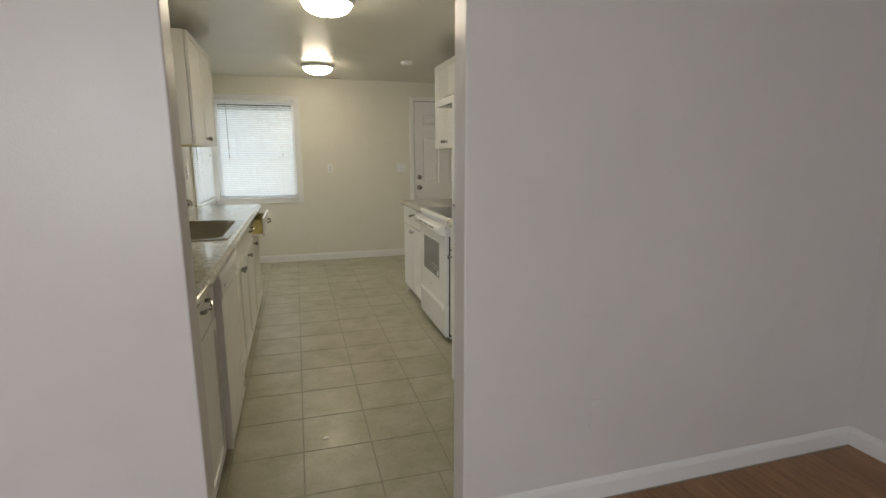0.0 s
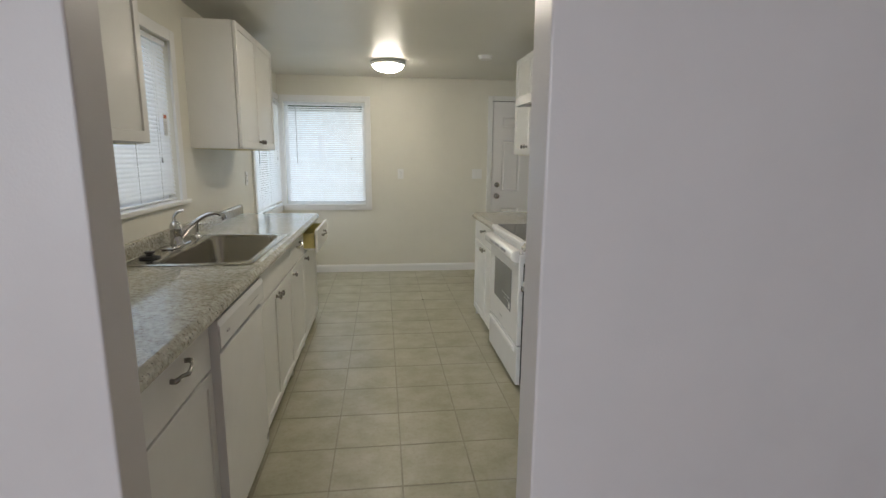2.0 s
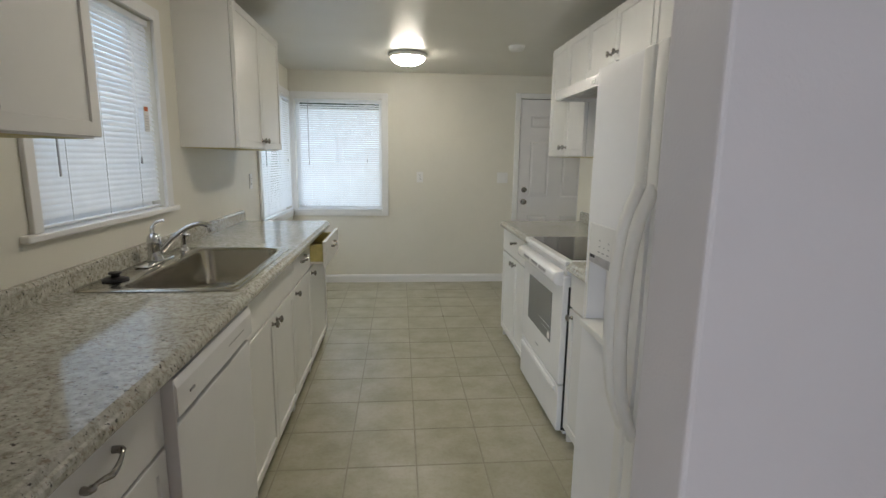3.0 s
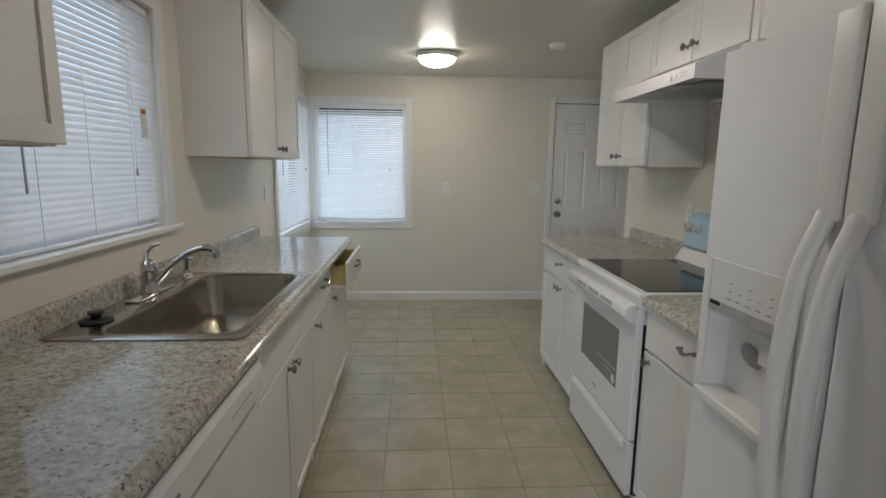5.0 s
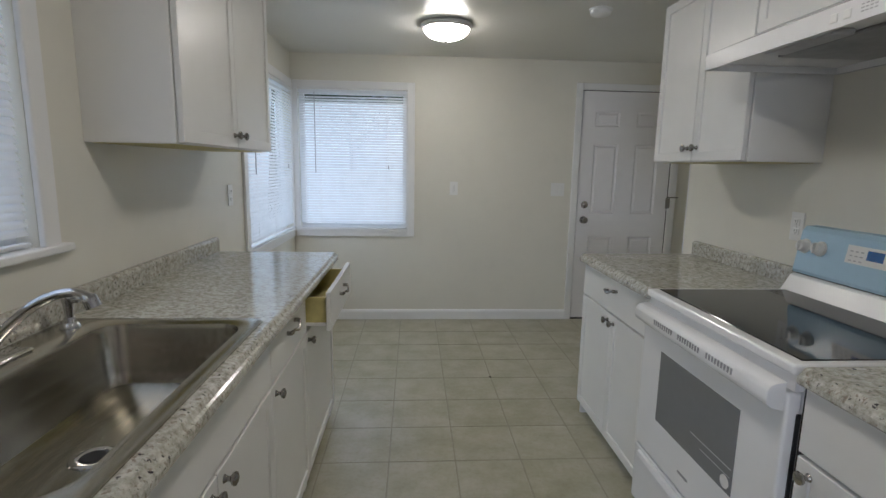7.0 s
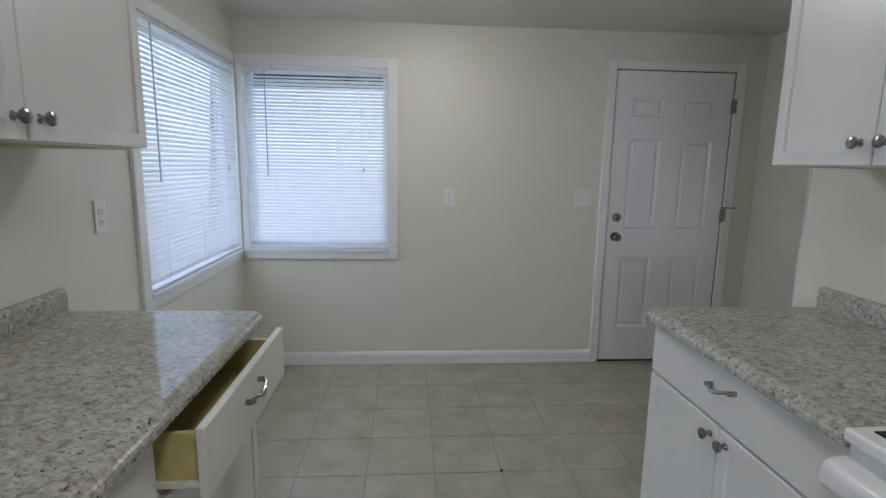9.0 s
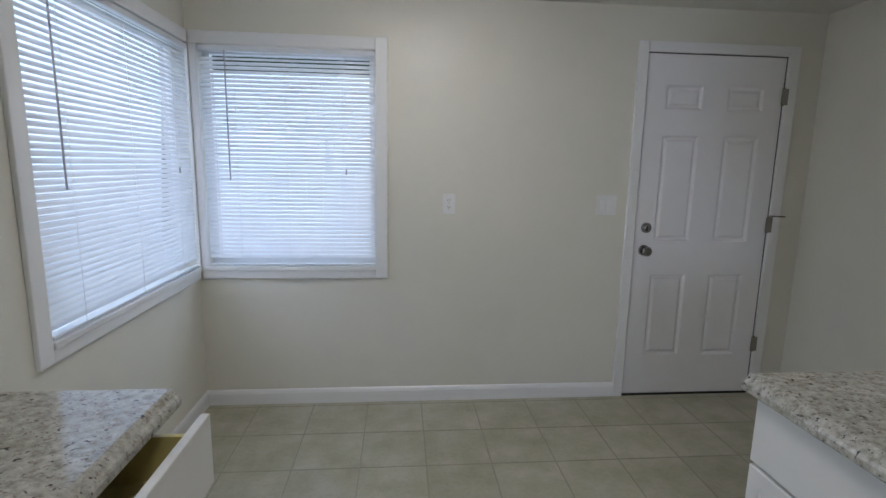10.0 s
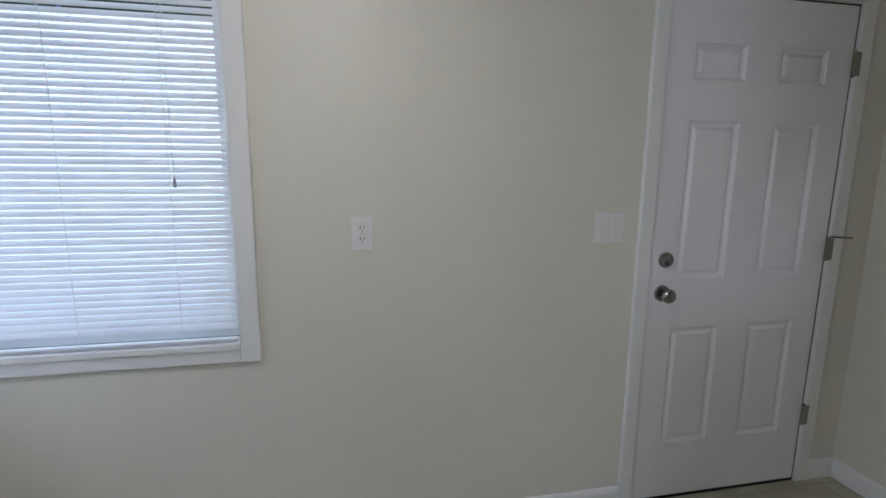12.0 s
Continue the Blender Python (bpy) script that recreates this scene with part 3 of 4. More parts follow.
# dishwasher
dw = thing("dishwasher", (-0.9, 2.255, 0), "white built-in dishwasher under the counter", "dishwasher")
part("tub", boxes((BACKL, -0.625, 1.952, 2.558, 0.02, 0.865)), M_ENAMEL, dw)
part("door_panel", boxes((-0.624, -0.578, 1.953, 2.557, 0.064, 0.735), bevel=0.005, seg=2), M_ENAMEL, dw)
part("control_panel", prism([(-0.624, 0.742), (-0.590, 0.742), (-0.568, 0.762), (-0.568, 0.835), (-0.576, 0.858), (-0.624, 0.860)], "y", 1.953, 2.557), M_ENAMEL, dw)
part("edge_strip", boxes((-0.624, -0.572, 1.947, 1.9525, 0.064, 0.862), bevel=0.002), M_ENAMEL, dw)
part("kick_plate", boxes((-0.66, -0.640, 1.955, 2.555, 0.0, 0.055)), M_ENAMEL, dw)
part("latch", boxes((-0.569, -0.564, 2.02, 2.05, 0.795, 0.803), bevel=0.002), M_GREY, dw)
part("text_line", boxes(*[(-0.568, -0.5672, 2.32 + 0.022 * k, 2.333 + 0.022 * k, 0.800, 0.804) for k in range(7)]), M_GREY, dw)
part("badge", turned([(0.016, 0), (0.016, 0.0015), (0.012, 0.0025), (0.001, 0.0025)], (-0.578, 2.525, 0.11), (1, 0, 0), 16), M_GREY, dw, "round grey badge")

# worktops
def edge_profile(front, sign, back):
    s = -sign
    return [(back, 0.870), (front + s * 0.02, 0.870), (front + s * 0.004, 0.872), (front, 0.877), (front, 0.890), (front + s * 0.003, 0.897), (front + s * 0.009, 0.9005), (front + s * 0.012, 0.905), (front + s * 0.016, 0.911), (front + s * 0.023, 0.914), (back, 0.914)]


CF = -0.565
left_top = thing("worktop", (-0.88, 3.0, 0.87), "speckled granite-look laminate worktop with backsplash", "worktop", "worktops")
part("slab", prism(edge_profile(CF, 1, LW), "y", PY1 + 0.002, 2.585), M_GRANITE, left_top)
part("slab", prism(edge_profile(CF, 1, LW), "y", 3.39, 4.590), M_GRANITE, left_top)
part("front_rail", prism(edge_profile(CF, 1, -0.635), "y", 2.585, 3.39), M_GRANITE, left_top)
part("back_rail", boxes((LW, -1.05, 2.585, 3.39, 0.870, 0.914)), M_GRANITE, left_top)


def splash(parent, x_wall, sign, y0, y1):
    pts = [(x_wall, 0.9145), (x_wall + sign * 0.022, 0.9145), (x_wall + sign * 0.022, 0.972), (x_wall + sign * 0.019, 0.981), (x_wall + sign * 0.013, 0.986), (x_wall, 0.987)]
    part("backsplash", prism(pts, "y", y0, y1), M_GRANITE, parent)


splash(left_top, LW, 1, PY1 + 0.002, 4.600)
RC = 0.742
right_top = thing("worktop", (1.08, 4.23, 0.87), "speckled granite-look laminate worktop beside the range", "worktop", "worktops")
part("slab", prism(edge_profile(RC, -1, RW), "y", 3.806, 4.612), M_GRANITE, right_top)
splash(right_top, RW, -1, 3.806, 4.620)
small_top = thing("worktop", (1.08, 2.71, 0.87), "short granite-look laminate worktop beside the refrigerator", "worktop", "worktops")
part("slab", prism(edge_profile(RC, -1, RW), "y", 2.390, 3.034), M_GRANITE, small_top)
splash(small_top, RW, -1, 2.390, 3.034)


def wall_cabinet(label, y0, y1, z0, z1, front, back, sign, split, knob_z, knob_off=0.038, single=0):
    c = thing("wall_cabinet", ((front + back) / 2, (y0 + y1) / 2, z0), label, "cabinet", "wall cabinets")
    bf = front - sign * 0.0240
    part("body", boxes((min(bf, back), max(bf, back), y0, y1, z0, z1), bevel=0.0015), M_CAB, c)
    part("underside", boxes((min(bf, back) + 0.018, max(bf, back) - 0.018, y0 + 0.018, y1 - 0.018, z0 - 0.002, z0 + 0.0)), M_BIRCH, c)
    cuts = [y0, split, y1] if split else [y0, y1]
    for i, (a, b) in enumerate(zip(cuts, cuts[1:])):
        d = part("door", shaker(a + G, b - G, z0 + 0.004, z1 - 0.004, front, sign), M_CAB, c)
        ky = (b - knob_off if i == 0 else a + knob_off) if split else single
        knob(d, front, sign, ky, knob_z)
    return c


UL = -0.893
wall_cabinet("white shaker wall cabinet with two doors", 1.425, 2.352, 1.426, 2.18, UL, LW, 1, 1.889, 1.479)
wall_cabinet("white shaker wall cabinet with two doors", 3.617, 4.600, 1.426, 2.18, UL, LW, 1, 4.11, 1.479)
UR = 1.073
wall_cabinet("white shaker wall cabinet with two doors", 3.826, 4.530, 1.408, 2.165, UR, RW, -1, 4.178, 1.470)
wall_cabinet("short white wall cabinet above the range hood", 3.052, 3.823, 1.862, 2.165, UR, RW, -1, 3.44, 1.935)
wall_cabinet("white shaker wall cabinet above the short worktop", 2.392, 3.049, 1.415, 2.165, UR, RW, -1, None, 1.475, single=2.44)
wall_cabinet("white wall cabinet above the refrigerator", 1.425, 2.389, 1.76, 2.165, UR, RW, -1, 1.905, 1.83)

# ---------------- range hood ----------------
hood = thing("range_hood", (1.15, 3.44, 1.72), "white metal range hood under the short cabinet", "range hood")
H0, H1 = 3.062, 3.806
shell = prism([(0.885, 1.730), (0.885, 1.784), (0.90, 1.790), (1.06, 1.858), (RW, 1.858), (RW, 1.730), (1.385, 1.730), (1.385, 1.80), (1.05, 1.80), (0.90, 1.755), (0.90, 1.730)], "y", H0 + 0.003, H1 - 0.003)
part("canopy", merged(shell, prism([(0.885, 1.730), (0.885, 1.784), (0.90, 1.790), (1.06, 1.858), (RW, 1.858), (RW, 1.730)], "y", H0, H0 + 0.003), prism([(0.885, 1.730), (0.885, 1.784), (0.90, 1.790), (1.06, 1.858), (RW, 1.858), (RW, 1.730)], "y", H1 - 0.003, H1)), M_ENAMEL, hood)
part("filter", boxes((1.02, 1.34, 3.22, 3.62, 1.742, 1.752), bevel=0.003), M_FILTER, hood, "grey mesh grease filter")
part("lamp_lens", boxes((0.93, 1.0, 3.30, 3.56, 1.735, 1.752), bevel=0.004), M_GREYBAND, hood)
part("under_panel", boxes((0.905, 1.38, H0 + 0.006, H1 - 0.006, 1.753, 1.757)), M_ENAMEL, hood)
part("label_print", boxes(*[(0.8842, 0.8849, 3.12 + 0.012 * k, 3.128 + 0.012 * k, 1.748 + 0.008 * j, 1.751 + 0.008 * j) for k in range(4) for j in range(3)]), M_GREYBAND, hood)
for y in (3.20, 3.24):
    part("switch", boxes((0.881, 0.885, y - 0.012, y + 0.012, 1.743, 1.766), bevel=0.002), M_PLASTIC, hood)

# ---------------- range ----------------
rg = thing("electric_range", (1.07, 3.42, 0), "white freestanding electric range with black glass top", "range")
R0, R1 = 3.042, 3.800
part("body", boxes((0.775, RW - 0.005, R0, R1, 0.03, 0.885)), M_ENAMEL, rg)
# black strip standing for the shade between range and cabinet
part("side_gap_shade", boxes((0.7735, 0.79, R0 - 0.006, R0 - 0.001, 0.05, 0.86)), M_DARK, rg)
part("cooktop_rim", boxes((0.738, 1.34, R0 - 0.003, R1 + 0.003, 0.888, 0.917), bevel=0.008, seg=3), M_ENAMEL, rg)
part("glass_top", boxes((0.775, 1.295, R0 + 0.022, R1 - 0.022, 0.916, 0.920), bevel=0.002), M_COOKTOP, rg, "black ceramic glass")
part("vent_panel", boxes((0.752, 0.776, R0 + 0.004, R1 - 0.004, 0.845, 0.886)), M_ENAMEL, rg)
for g in range(3):
    for k in range(9):
        y = 3.19 + g * 0.16 + k * 0.0145
        part("vent_slot", boxes((0.6872, 0.6905, y, y + 0.006, 0.827, 0.844)), M_GREY, rg)
oven = part("oven_door", boxes((0.736, 0.774, R0 + 0.004, R1 - 0.004, 0.292, 0.842), bevel=0.007, seg=3), M_ENAMEL, rg)
part("oven_window", boxes((0.7335, 0.7365, 3.202, 3.648, 0.452, 0.718), bevel=0.0012), M_OVENGLASS, oven, "grey oven window")
part("door_side", boxes((0.763, 0.774, R0 + 0.0012, R0 + 0.0042, 0.05, 0.788)), M_DARK, oven, "dark side of the oven door")
part("rack_line", boxes((0.7330, 0.7336, 3.21, 3.42, 0.530, 0.533), (0.7330, 0.7336, 3.21, 3.36, 0.505, 0.507)), M_GREYBAND, oven)
part("sticker", turned([(0.020, 0), (0.020, 0.0008), (0.014, 0.001), (0.0135, 0.0004), (0.001, 0.0004)], (0.7334, 3.232, 0.482), (-1, 0, 0), 20), M_PAPER, oven, "round white sticker")
part("badge", boxes((0.7345, 0.7362, 3.415, 3.475, 0.352, 0.361)), M_GREY, oven, "small grey badge")
grip_bar = prism([(0.738, 0.790), (0.706, 0.798), (0.692, 0.808), (0.688, 0.820), (0.690, 0.846), (0.696, 0.857), (0.710, 0.864), (0.738, 0.868)], "y", R0 + 0.012, R1 - 0.012)
bmesh.ops.bevel(grip_bar, geom=list(grip_bar.edges), offset=0.004, segments=2, profile=0.5, affect="EDGES", clamp_overlap=True)
part("oven_handle", grip_bar, M_ENAMEL, oven, "", True)
dr = part("storage_drawer", boxes((0.738, 0.774, R0 + 0.004, R1 - 0.004, 0.045, 0.283), bevel=0.006, seg=3), M_ENAMEL, rg)
part("drawer_lip", prism([(0.739, 0.235), (0.724, 0.252), (0.728, 0.266), (0.739, 0.270)], "y", R0 + 0.05, R1 - 0.05), M_ENAMEL, dr)
part("foot", boxes((0.80, 1.36, R0 + 0.02, R1 - 0.02, 0.0, 0.03)), M_DARK, rg)
guard = part("backguard", prism([(1.275, 0.917), (1.308, 0.976), (1.320, 0.983), (1.395, 0.983), (1.395, 0.90), (1.275, 0.90)], "y", R0, R1), M_ENAMEL, rg)
part("control_panel", prism([(1.320, 0.988), (1.316, 1.000), (1.338, 1.150), (1.352, 1.168), (1.395, 1.170), (1.395, 0.988)], "y", R0 - 0.002, R1 + 0.002), M_FILM, rg, "pale blue protective film on panel")
# shade of the slit below the control panel, drawn as a black strip
part("panel_gap_shade", boxes((1.33, 1.39, R0 + 0.003, R1 - 0.003, 0.9832, 0.9878)), M_DARK, rg)


def on_panel(y0, y1, h0, h1, lift, thick):
    """A thin plate on the leaning face of the control panel; h is the height up the face."""
    def px(z):
        return 1.316 + (z - 1.000) * 0.1467
    return prism([(px(h0) - lift, h0), (px(h0) - lift - thick, h0), (px(h1) - lift - thick, h1), (px(h1) - lift, h1)], "y", y0, y1)


part("display_panel", on_panel(3.335, 3.585, 1.066, 1.128, -0.001, 0.002), M_PLASTIC, rg, "white keypad panel")
part("screen", on_panel(3.445, 3.505, 1.086, 1.118, 0.0008, 0.0012), M_BLUE, rg, "blue display")
for j in range(3):
    for k in range(7):
        ky = 3.35 + 0.022 * k if k < 4 else 3.52 + 0.02 * (k - 4)
        part("keypad_line", on_panel(ky, ky + 0.011, 1.074 + 0.016 * j, 1.078 + 0.016 * j, 0.0009, 0.0006), M_GREYBAND, rg)
for y in (3.768, 3.695, 3.242, 3.165):
    k = part("control_knob", turned([(0.028, 0), (0.028, 0.004), (0.023, 0.006), (0.021, 0.024), (0.018, 0.027), (0.001, 0.027)], (1.3295, y, 1.093), (-0.986, 0, 0.164), 20), M_PLASTIC, rg, "white control knob", True)
    part("grip", boxes((1.294, 1.306, y - 0.004, y + 0.004, 1.078, 1.116), bevel=0.002), M_PLASTIC, k)

# ---------------- refrigerator ----------------
fr = thing("refrigerator", (1.0, 1.92, 0), "white side-by-side refrigerator with ice dispenser", "refrigerator")
F0, FM, F1, FX, FT = 1.465, 1.988, 2.372, 0.577, 1.662
part("cabinet_body", boxes((0.645, RW - 0.02, F0 + 0.005, F1 - 0.004, 0.03, FT - 0.015), bevel=0.006, seg=2), M_FRIDGE, fr)
part("grille", boxes((0.66, 0.68, F0 + 0.02, F1 - 0.02, 0.0, 0.055)), M_GREY, fr)
part("door", boxes((FX, 0.64, F0, FM - 0.004, 0.06, FT), bevel=0.014, seg=4), M_FRIDGE, fr)
D0, D1, Z0, Z1 = 2.070, 2.335, 0.868, 1.062
fz = part("freezer_door", boxes((FX, 0.64, FM + 0.004, F1, Z1, FT), (FX, 0.64, FM + 0.004, F1, 0.06, Z0), (FX, 0.64, FM + 0.004, D0, Z0, Z1), (FX, 0.64, D1, F1, Z0, Z1)), M_FRIDGE, fr)
part("dispenser_well", boxes((0.632, 0.6395, D0, D1, Z0, Z1)), M_PLASTIC, fz)
part("dispenser_frame", boxes((FX - 0.006, FX, D0 - 0.012, D0, Z0, 1.19), bevel=0.002), M_HANDLE, fz)
part("dispenser_frame", boxes((FX - 0.006, FX, D1, D1 + 0.012, Z0, 1.19), bevel=0.002), M_HANDLE, fz)
part("control_strip", boxes((FX - 0.005, FX, D0, D1, Z1, 1.19), bevel=0.002), M_PLASTIC, fz)
part("label_band", boxes((FX - 0.0065, FX - 0.0048, D0 + 0.004, D1 - 0.002, 1.066, 1.092)), M_GREYBAND, fz)
part("badge", boxes((FX - 0.0075, FX - 0.0063, D1 - 0.045, D1 - 0.008, 1.082, 1.091)), M_DARK, fz, "small dark badge")
for k in range(6):
    for j in range(3):
        if j < 2 or k % 2:
            part("key_print", boxes((FX - 0.0058, FX - 0.0049, D0 + 0.02 + 0.033 * k, D0 + 0.028 + 0.033 * k + 0.008 * (j == 0), 1.105 + 0.018 * j, 1.1075 + 0.018 * j)), M_GREY, fz)
part("drip_tray", boxes((FX - 0.022, 0.632, D0 - 0.008, D1 + 0.006, Z0 - 0.024, Z0 + 0.002), bevel=0.006, seg=3), M_HANDLE, fz, "cream drip tray")
part("paddle", turned([(0.030, 0), (0.032, 0.004), (0.026, 0.010), (0.001, 0.012)], (0.618, 2.225, 0.985), (-0.9, 0, -0.35), 20), M_GREY, fz, "grey dispenser paddle", True)
part("chute", boxes((0.600, 0.632, 2.15, 2.19, 0.98, Z1), bevel=0.005), M_PLASTIC, fz)


def bowed_handle(y):
    """The free grip, standing off the door between the two flat strips."""
    p = arc([(FX - 0.006, y, 1.325), (FX - 0.016, y, 1.300), (FX - 0.044, y, 1.215), (FX - 0.060, y, 1.06), (FX - 0.060, y, 0.92), (FX - 0.046, y, 0.78), (FX - 0.018, y, 0.69), (FX - 0.006, y, 0.665)], 6)
    return tube(p, 0.0185, 12, 0.85, (1, 0, 0))


for owner, y0, y1 in ((fz, FM + 0.005, FM + 0.062), (fr, FM - 0.062, FM - 0.005)):
    part("handle", bowed_handle((y0 + y1) / 2), M_HANDLE, owner, "long bowed cream handle", True)
    part("handle_strip", boxes((FX - 0.015, FX + 0.001, y0, y1, 1.312, FT - 0.002), bevel=0.007, seg=3), M_HANDLE, owner, "flat cream strip above the grip", True)
    part("handle_strip", boxes((FX - 0.015, FX + 0.001, y0, y1, 0.075, 0.680), bevel=0.007, seg=3), M_HANDLE, owner, "flat cream strip below the grip", True)
part("hinge_cover", boxes((0.60, 0.70, F1 - 0.07, F1 - 0.01, FT, FT + 0.018), bevel=0.005, seg=2), M_PLASTIC, fr)
part("hinge_cover", boxes((0.60, 0.70, F0 + 0.01, F0 + 0.07, FT, FT + 0.018), bevel=0.005, seg=2), M_PLASTIC, fr)

# ---------------- sink, faucet ----------------
S0, S1, SX0, SX1 = 2.545, 3.412, -1.160, -0.607


def rounded(x0, x1, y0, y1, r, z, seg=5):
    out = []
    for cx, cy, a0 in ((x1 - r, y1 - r, 0), (x0 + r, y1 - r, 90), (x0 + r, y0 + r, 180), (x1 - r, y0 + r, 270)):
        for k in range(seg + 1):
            a = radians(a0 + 90 * k / seg)
            out.append((cx + r * math.cos(a), cy + r * math.sin(a), z))
    return out


def sink_bowl():
    bm = bmesh.new()
    z = 0.914
    bx0, bx1, by0, by1 = -1.035, -0.650, 2.600, 3.368
    loops = [rounded(SX0, SX1, S0, S1, 0.03, z + 0.0005), rounded(SX0, SX1, S0, S1, 0.03, z + 0.004), rounded(SX0 + 0.006, SX1 - 0.006, S0 + 0.006, S1 - 0.006, 0.028, z + 0.007),
             rounded(bx0 - 0.012, bx1 + 0.012, by0 - 0.012, by1 + 0.012, 0.07, z + 0.006), rounded(bx0, bx1, by0, by1, 0.065, z + 0.002), rounded(bx0 + 0.004, bx1 - 0.004, by0 + 0.004, by1 - 0.004, 0.062, z - 0.012),
             rounded(bx0 + 0.014, bx1 - 0.014, by0 + 0.014, by1 - 0.014, 0.06, z - 0.13), rounded(bx0 + 0.028, bx1 - 0.028, by0 + 0.028, by1 - 0.028, 0.055, z - 0.163), rounded(bx0 + 0.055, bx1 - 0.055, by0 + 0.055, by1 - 0.055, 0.05, z - 0.175)]
    rings = [[bm.verts.new(p) for p in lp] for lp in loops]
    n = len(rings[0])
    for a, b in zip(rings, rings[1:]):
        for k in range(n):
            bm.faces.new((a[k], a[(k + 1) % n], b[(k + 1) % n], b[k]))
    bm.faces.new(rings[-1])
    bmesh.ops.recalc_face_normals(bm, faces=bm.faces)
    return bm


sink = thing("kitchen_sink", (-0.89, 3.0, 0.915), "stainless steel single-bowl sink set in the worktop", "sink")
bowl = part("bowl", sink_bowl(), M_STEEL, sink, "", True)
bowl.modifiers.new("sheet", "SOLIDIFY").thickness = 0.0012
part("drain", turned([(0.001, 0.002), (0.030, 0.002), (0.038, 0.004), (0.044, 0.003), (0.046, 0.0)], (-0.855, 2.99, 0.7395), (0, 0, 1), 24), M_CHROME, sink, "round drain", True)
part("strainer", turned([(0.001, 0.004), (0.022, 0.004), (0.026, 0.0022)], (-0.855, 2.99, 0.7395), (0, 0, 1), 20), M_DARK, sink)

fc = thing("faucet", (-1.10, 3.06, 0.92), "chrome single-lever kitchen faucet on the sink deck", "faucet")
FXC, FYC = -1.10, 3.03
part("deck_plate", merged(boxes((FXC - 0.028, FXC + 0.028, FYC - 0.125, FYC + 0.125, 0.9205, 0.930), bevel=0.009, seg=3)), M_CHROME, fc, "", True)
part("body", turned([(0.034, 0), (0.034, 0.008), (0.029, 0.016), (0.027, 0.066), (0.030, 0.072), (0.029, 0.090), (0.025, 0.108), (0.014, 0.120), (0.001, 0.123)], (FXC, FYC, 0.929)), M_CHROME, fc, "", True)
part("lever", tube(arc([(FXC, FYC, 1.035), (FXC - 0.006, FYC + 0.004, 1.070), (FXC + 0.012, FYC + 0.010, 1.095), (FXC + 0.040, FYC + 0.014, 1.105)], 5), [0.012] * 6 + [0.010] * 5 + [0.008] * 5, 10, 0.7, (1, 0, 0)), M_CHROME, fc, "", True)
sp = arc([(FXC + 0.012, FYC + 0.004, 0.955), (FXC + 0.070, FYC + 0.010, 1.020), (FXC + 0.130, FYC + 0.016, 1.068), (FXC + 0.185, FYC + 0.02, 1.088), (FXC + 0.225, FYC + 0.022, 1.080), (FXC + 0.238, FYC + 0.023, 1.055)], 5)
part("spout", tube(sp, [0.0135 - 0.003 * min(1, i / 14) + (0.005 if i > 20 else 0) for i in range(len(sp))], 12), M_CHROME, fc, "", True)
spr = thing("side_sprayer", (-1.105, 3.335, 0.92), "chrome side sprayer standing on the sink deck", "sprayer")
part("holder", turned([(0.024, 0), (0.022, 0.010), (0.015, 0.016), (0.013, 0.03)], (-1.10, 3.325, 0.920)), M_CHROME, spr, "", True)
part("head", turned([(0.010, 0), (0.012, 0.03), (0.015, 0.045), (0.016, 0.062), (0.011, 0.07), (0.001, 0.071)], (-1.10, 3.325, 0.950)), M_CHROME, spr, "", True)
part("trigger", boxes((-1.09, -1.07, 3.315, 3.335, 0.990, 1.004), bevel=0.004, seg=2), M_CHROME, spr)
st = thing("drain_stopper", (-1.095, 2.705, 0.92), "black rubber drain stopper lying on the sink deck", "stopper")
part("flange", turned([(0.042, 0), (0.046, 0.003), (0.043, 0.007), (0.032, 0.010), (0.018, 0.013)], (-1.095, 2.705, 0.9205)), M_RUBBER, st, "", True)
part("grip", turned([(0.015, 0), (0.015, 0.008), (0.022, 0.014), (0.021, 0.020), (0.001, 0.021)], (-1.095, 2.705, 0.932)), M_RUBBER, st, "", True)

# ---------------- lamps, detector, electrics ----------------


def ceiling_light(x, y):
    c = thing("ceiling_light", (x, y, CEIL), "lit flush ceiling light with frosted glass dome", "ceiling light", "ceiling lights")
    part("pan", turned([(0.150, 0), (0.166, -0.006), (0.170, -0.018), (0.164, -0.030), (0.152, -0.036), (0.140, -0.034), (0.138, -0.02)], (x, y, CEIL), (0, 0, 1), 40), M_PLASTIC, c, "off-white metal pan", True)
    prof = [(0.148 * math.cos(a), -0.030 - 0.072 * math.sin(a)) for a in [radians(d) for d in range(0, 90, 9)]] + [(0.004, -0.1022)]
    part("dome", turned(prof, (x, y, CEIL), (0, 0, 1), 40), M_DOME, c, "glowing frosted glass dome", True)
    part("finial", turned([(0.009, -0.098), (0.011, -0.106), (0.007, -0.113), (0.001, -0.117)], (x, y, CEIL), (0, 0, 1), 14), M_NICKEL, c, "", True)


ceiling_light(0.035, 5.38)
ceiling_light(-0.008, 3.03)
sd = thing("smoke_detector", (0.90, 4.97, CEIL), "white round smoke detector on the ceiling", "smoke detector")
part("base", turned([(0.066, 0), (0.066, -0.008), (0.060, -0.010)], (0.90, 4.97, CEIL), (0, 0, 1), 28), M_PLASTIC, sd, "", True)
part("cover", turned([(0.060, -0.010), (0.058, -0.026), (0.048, -0.034), (0.001, -0.035)], (0.90, 4.97, CEIL), (0, 0, 1), 28), M_PLASTIC, sd, "", True)


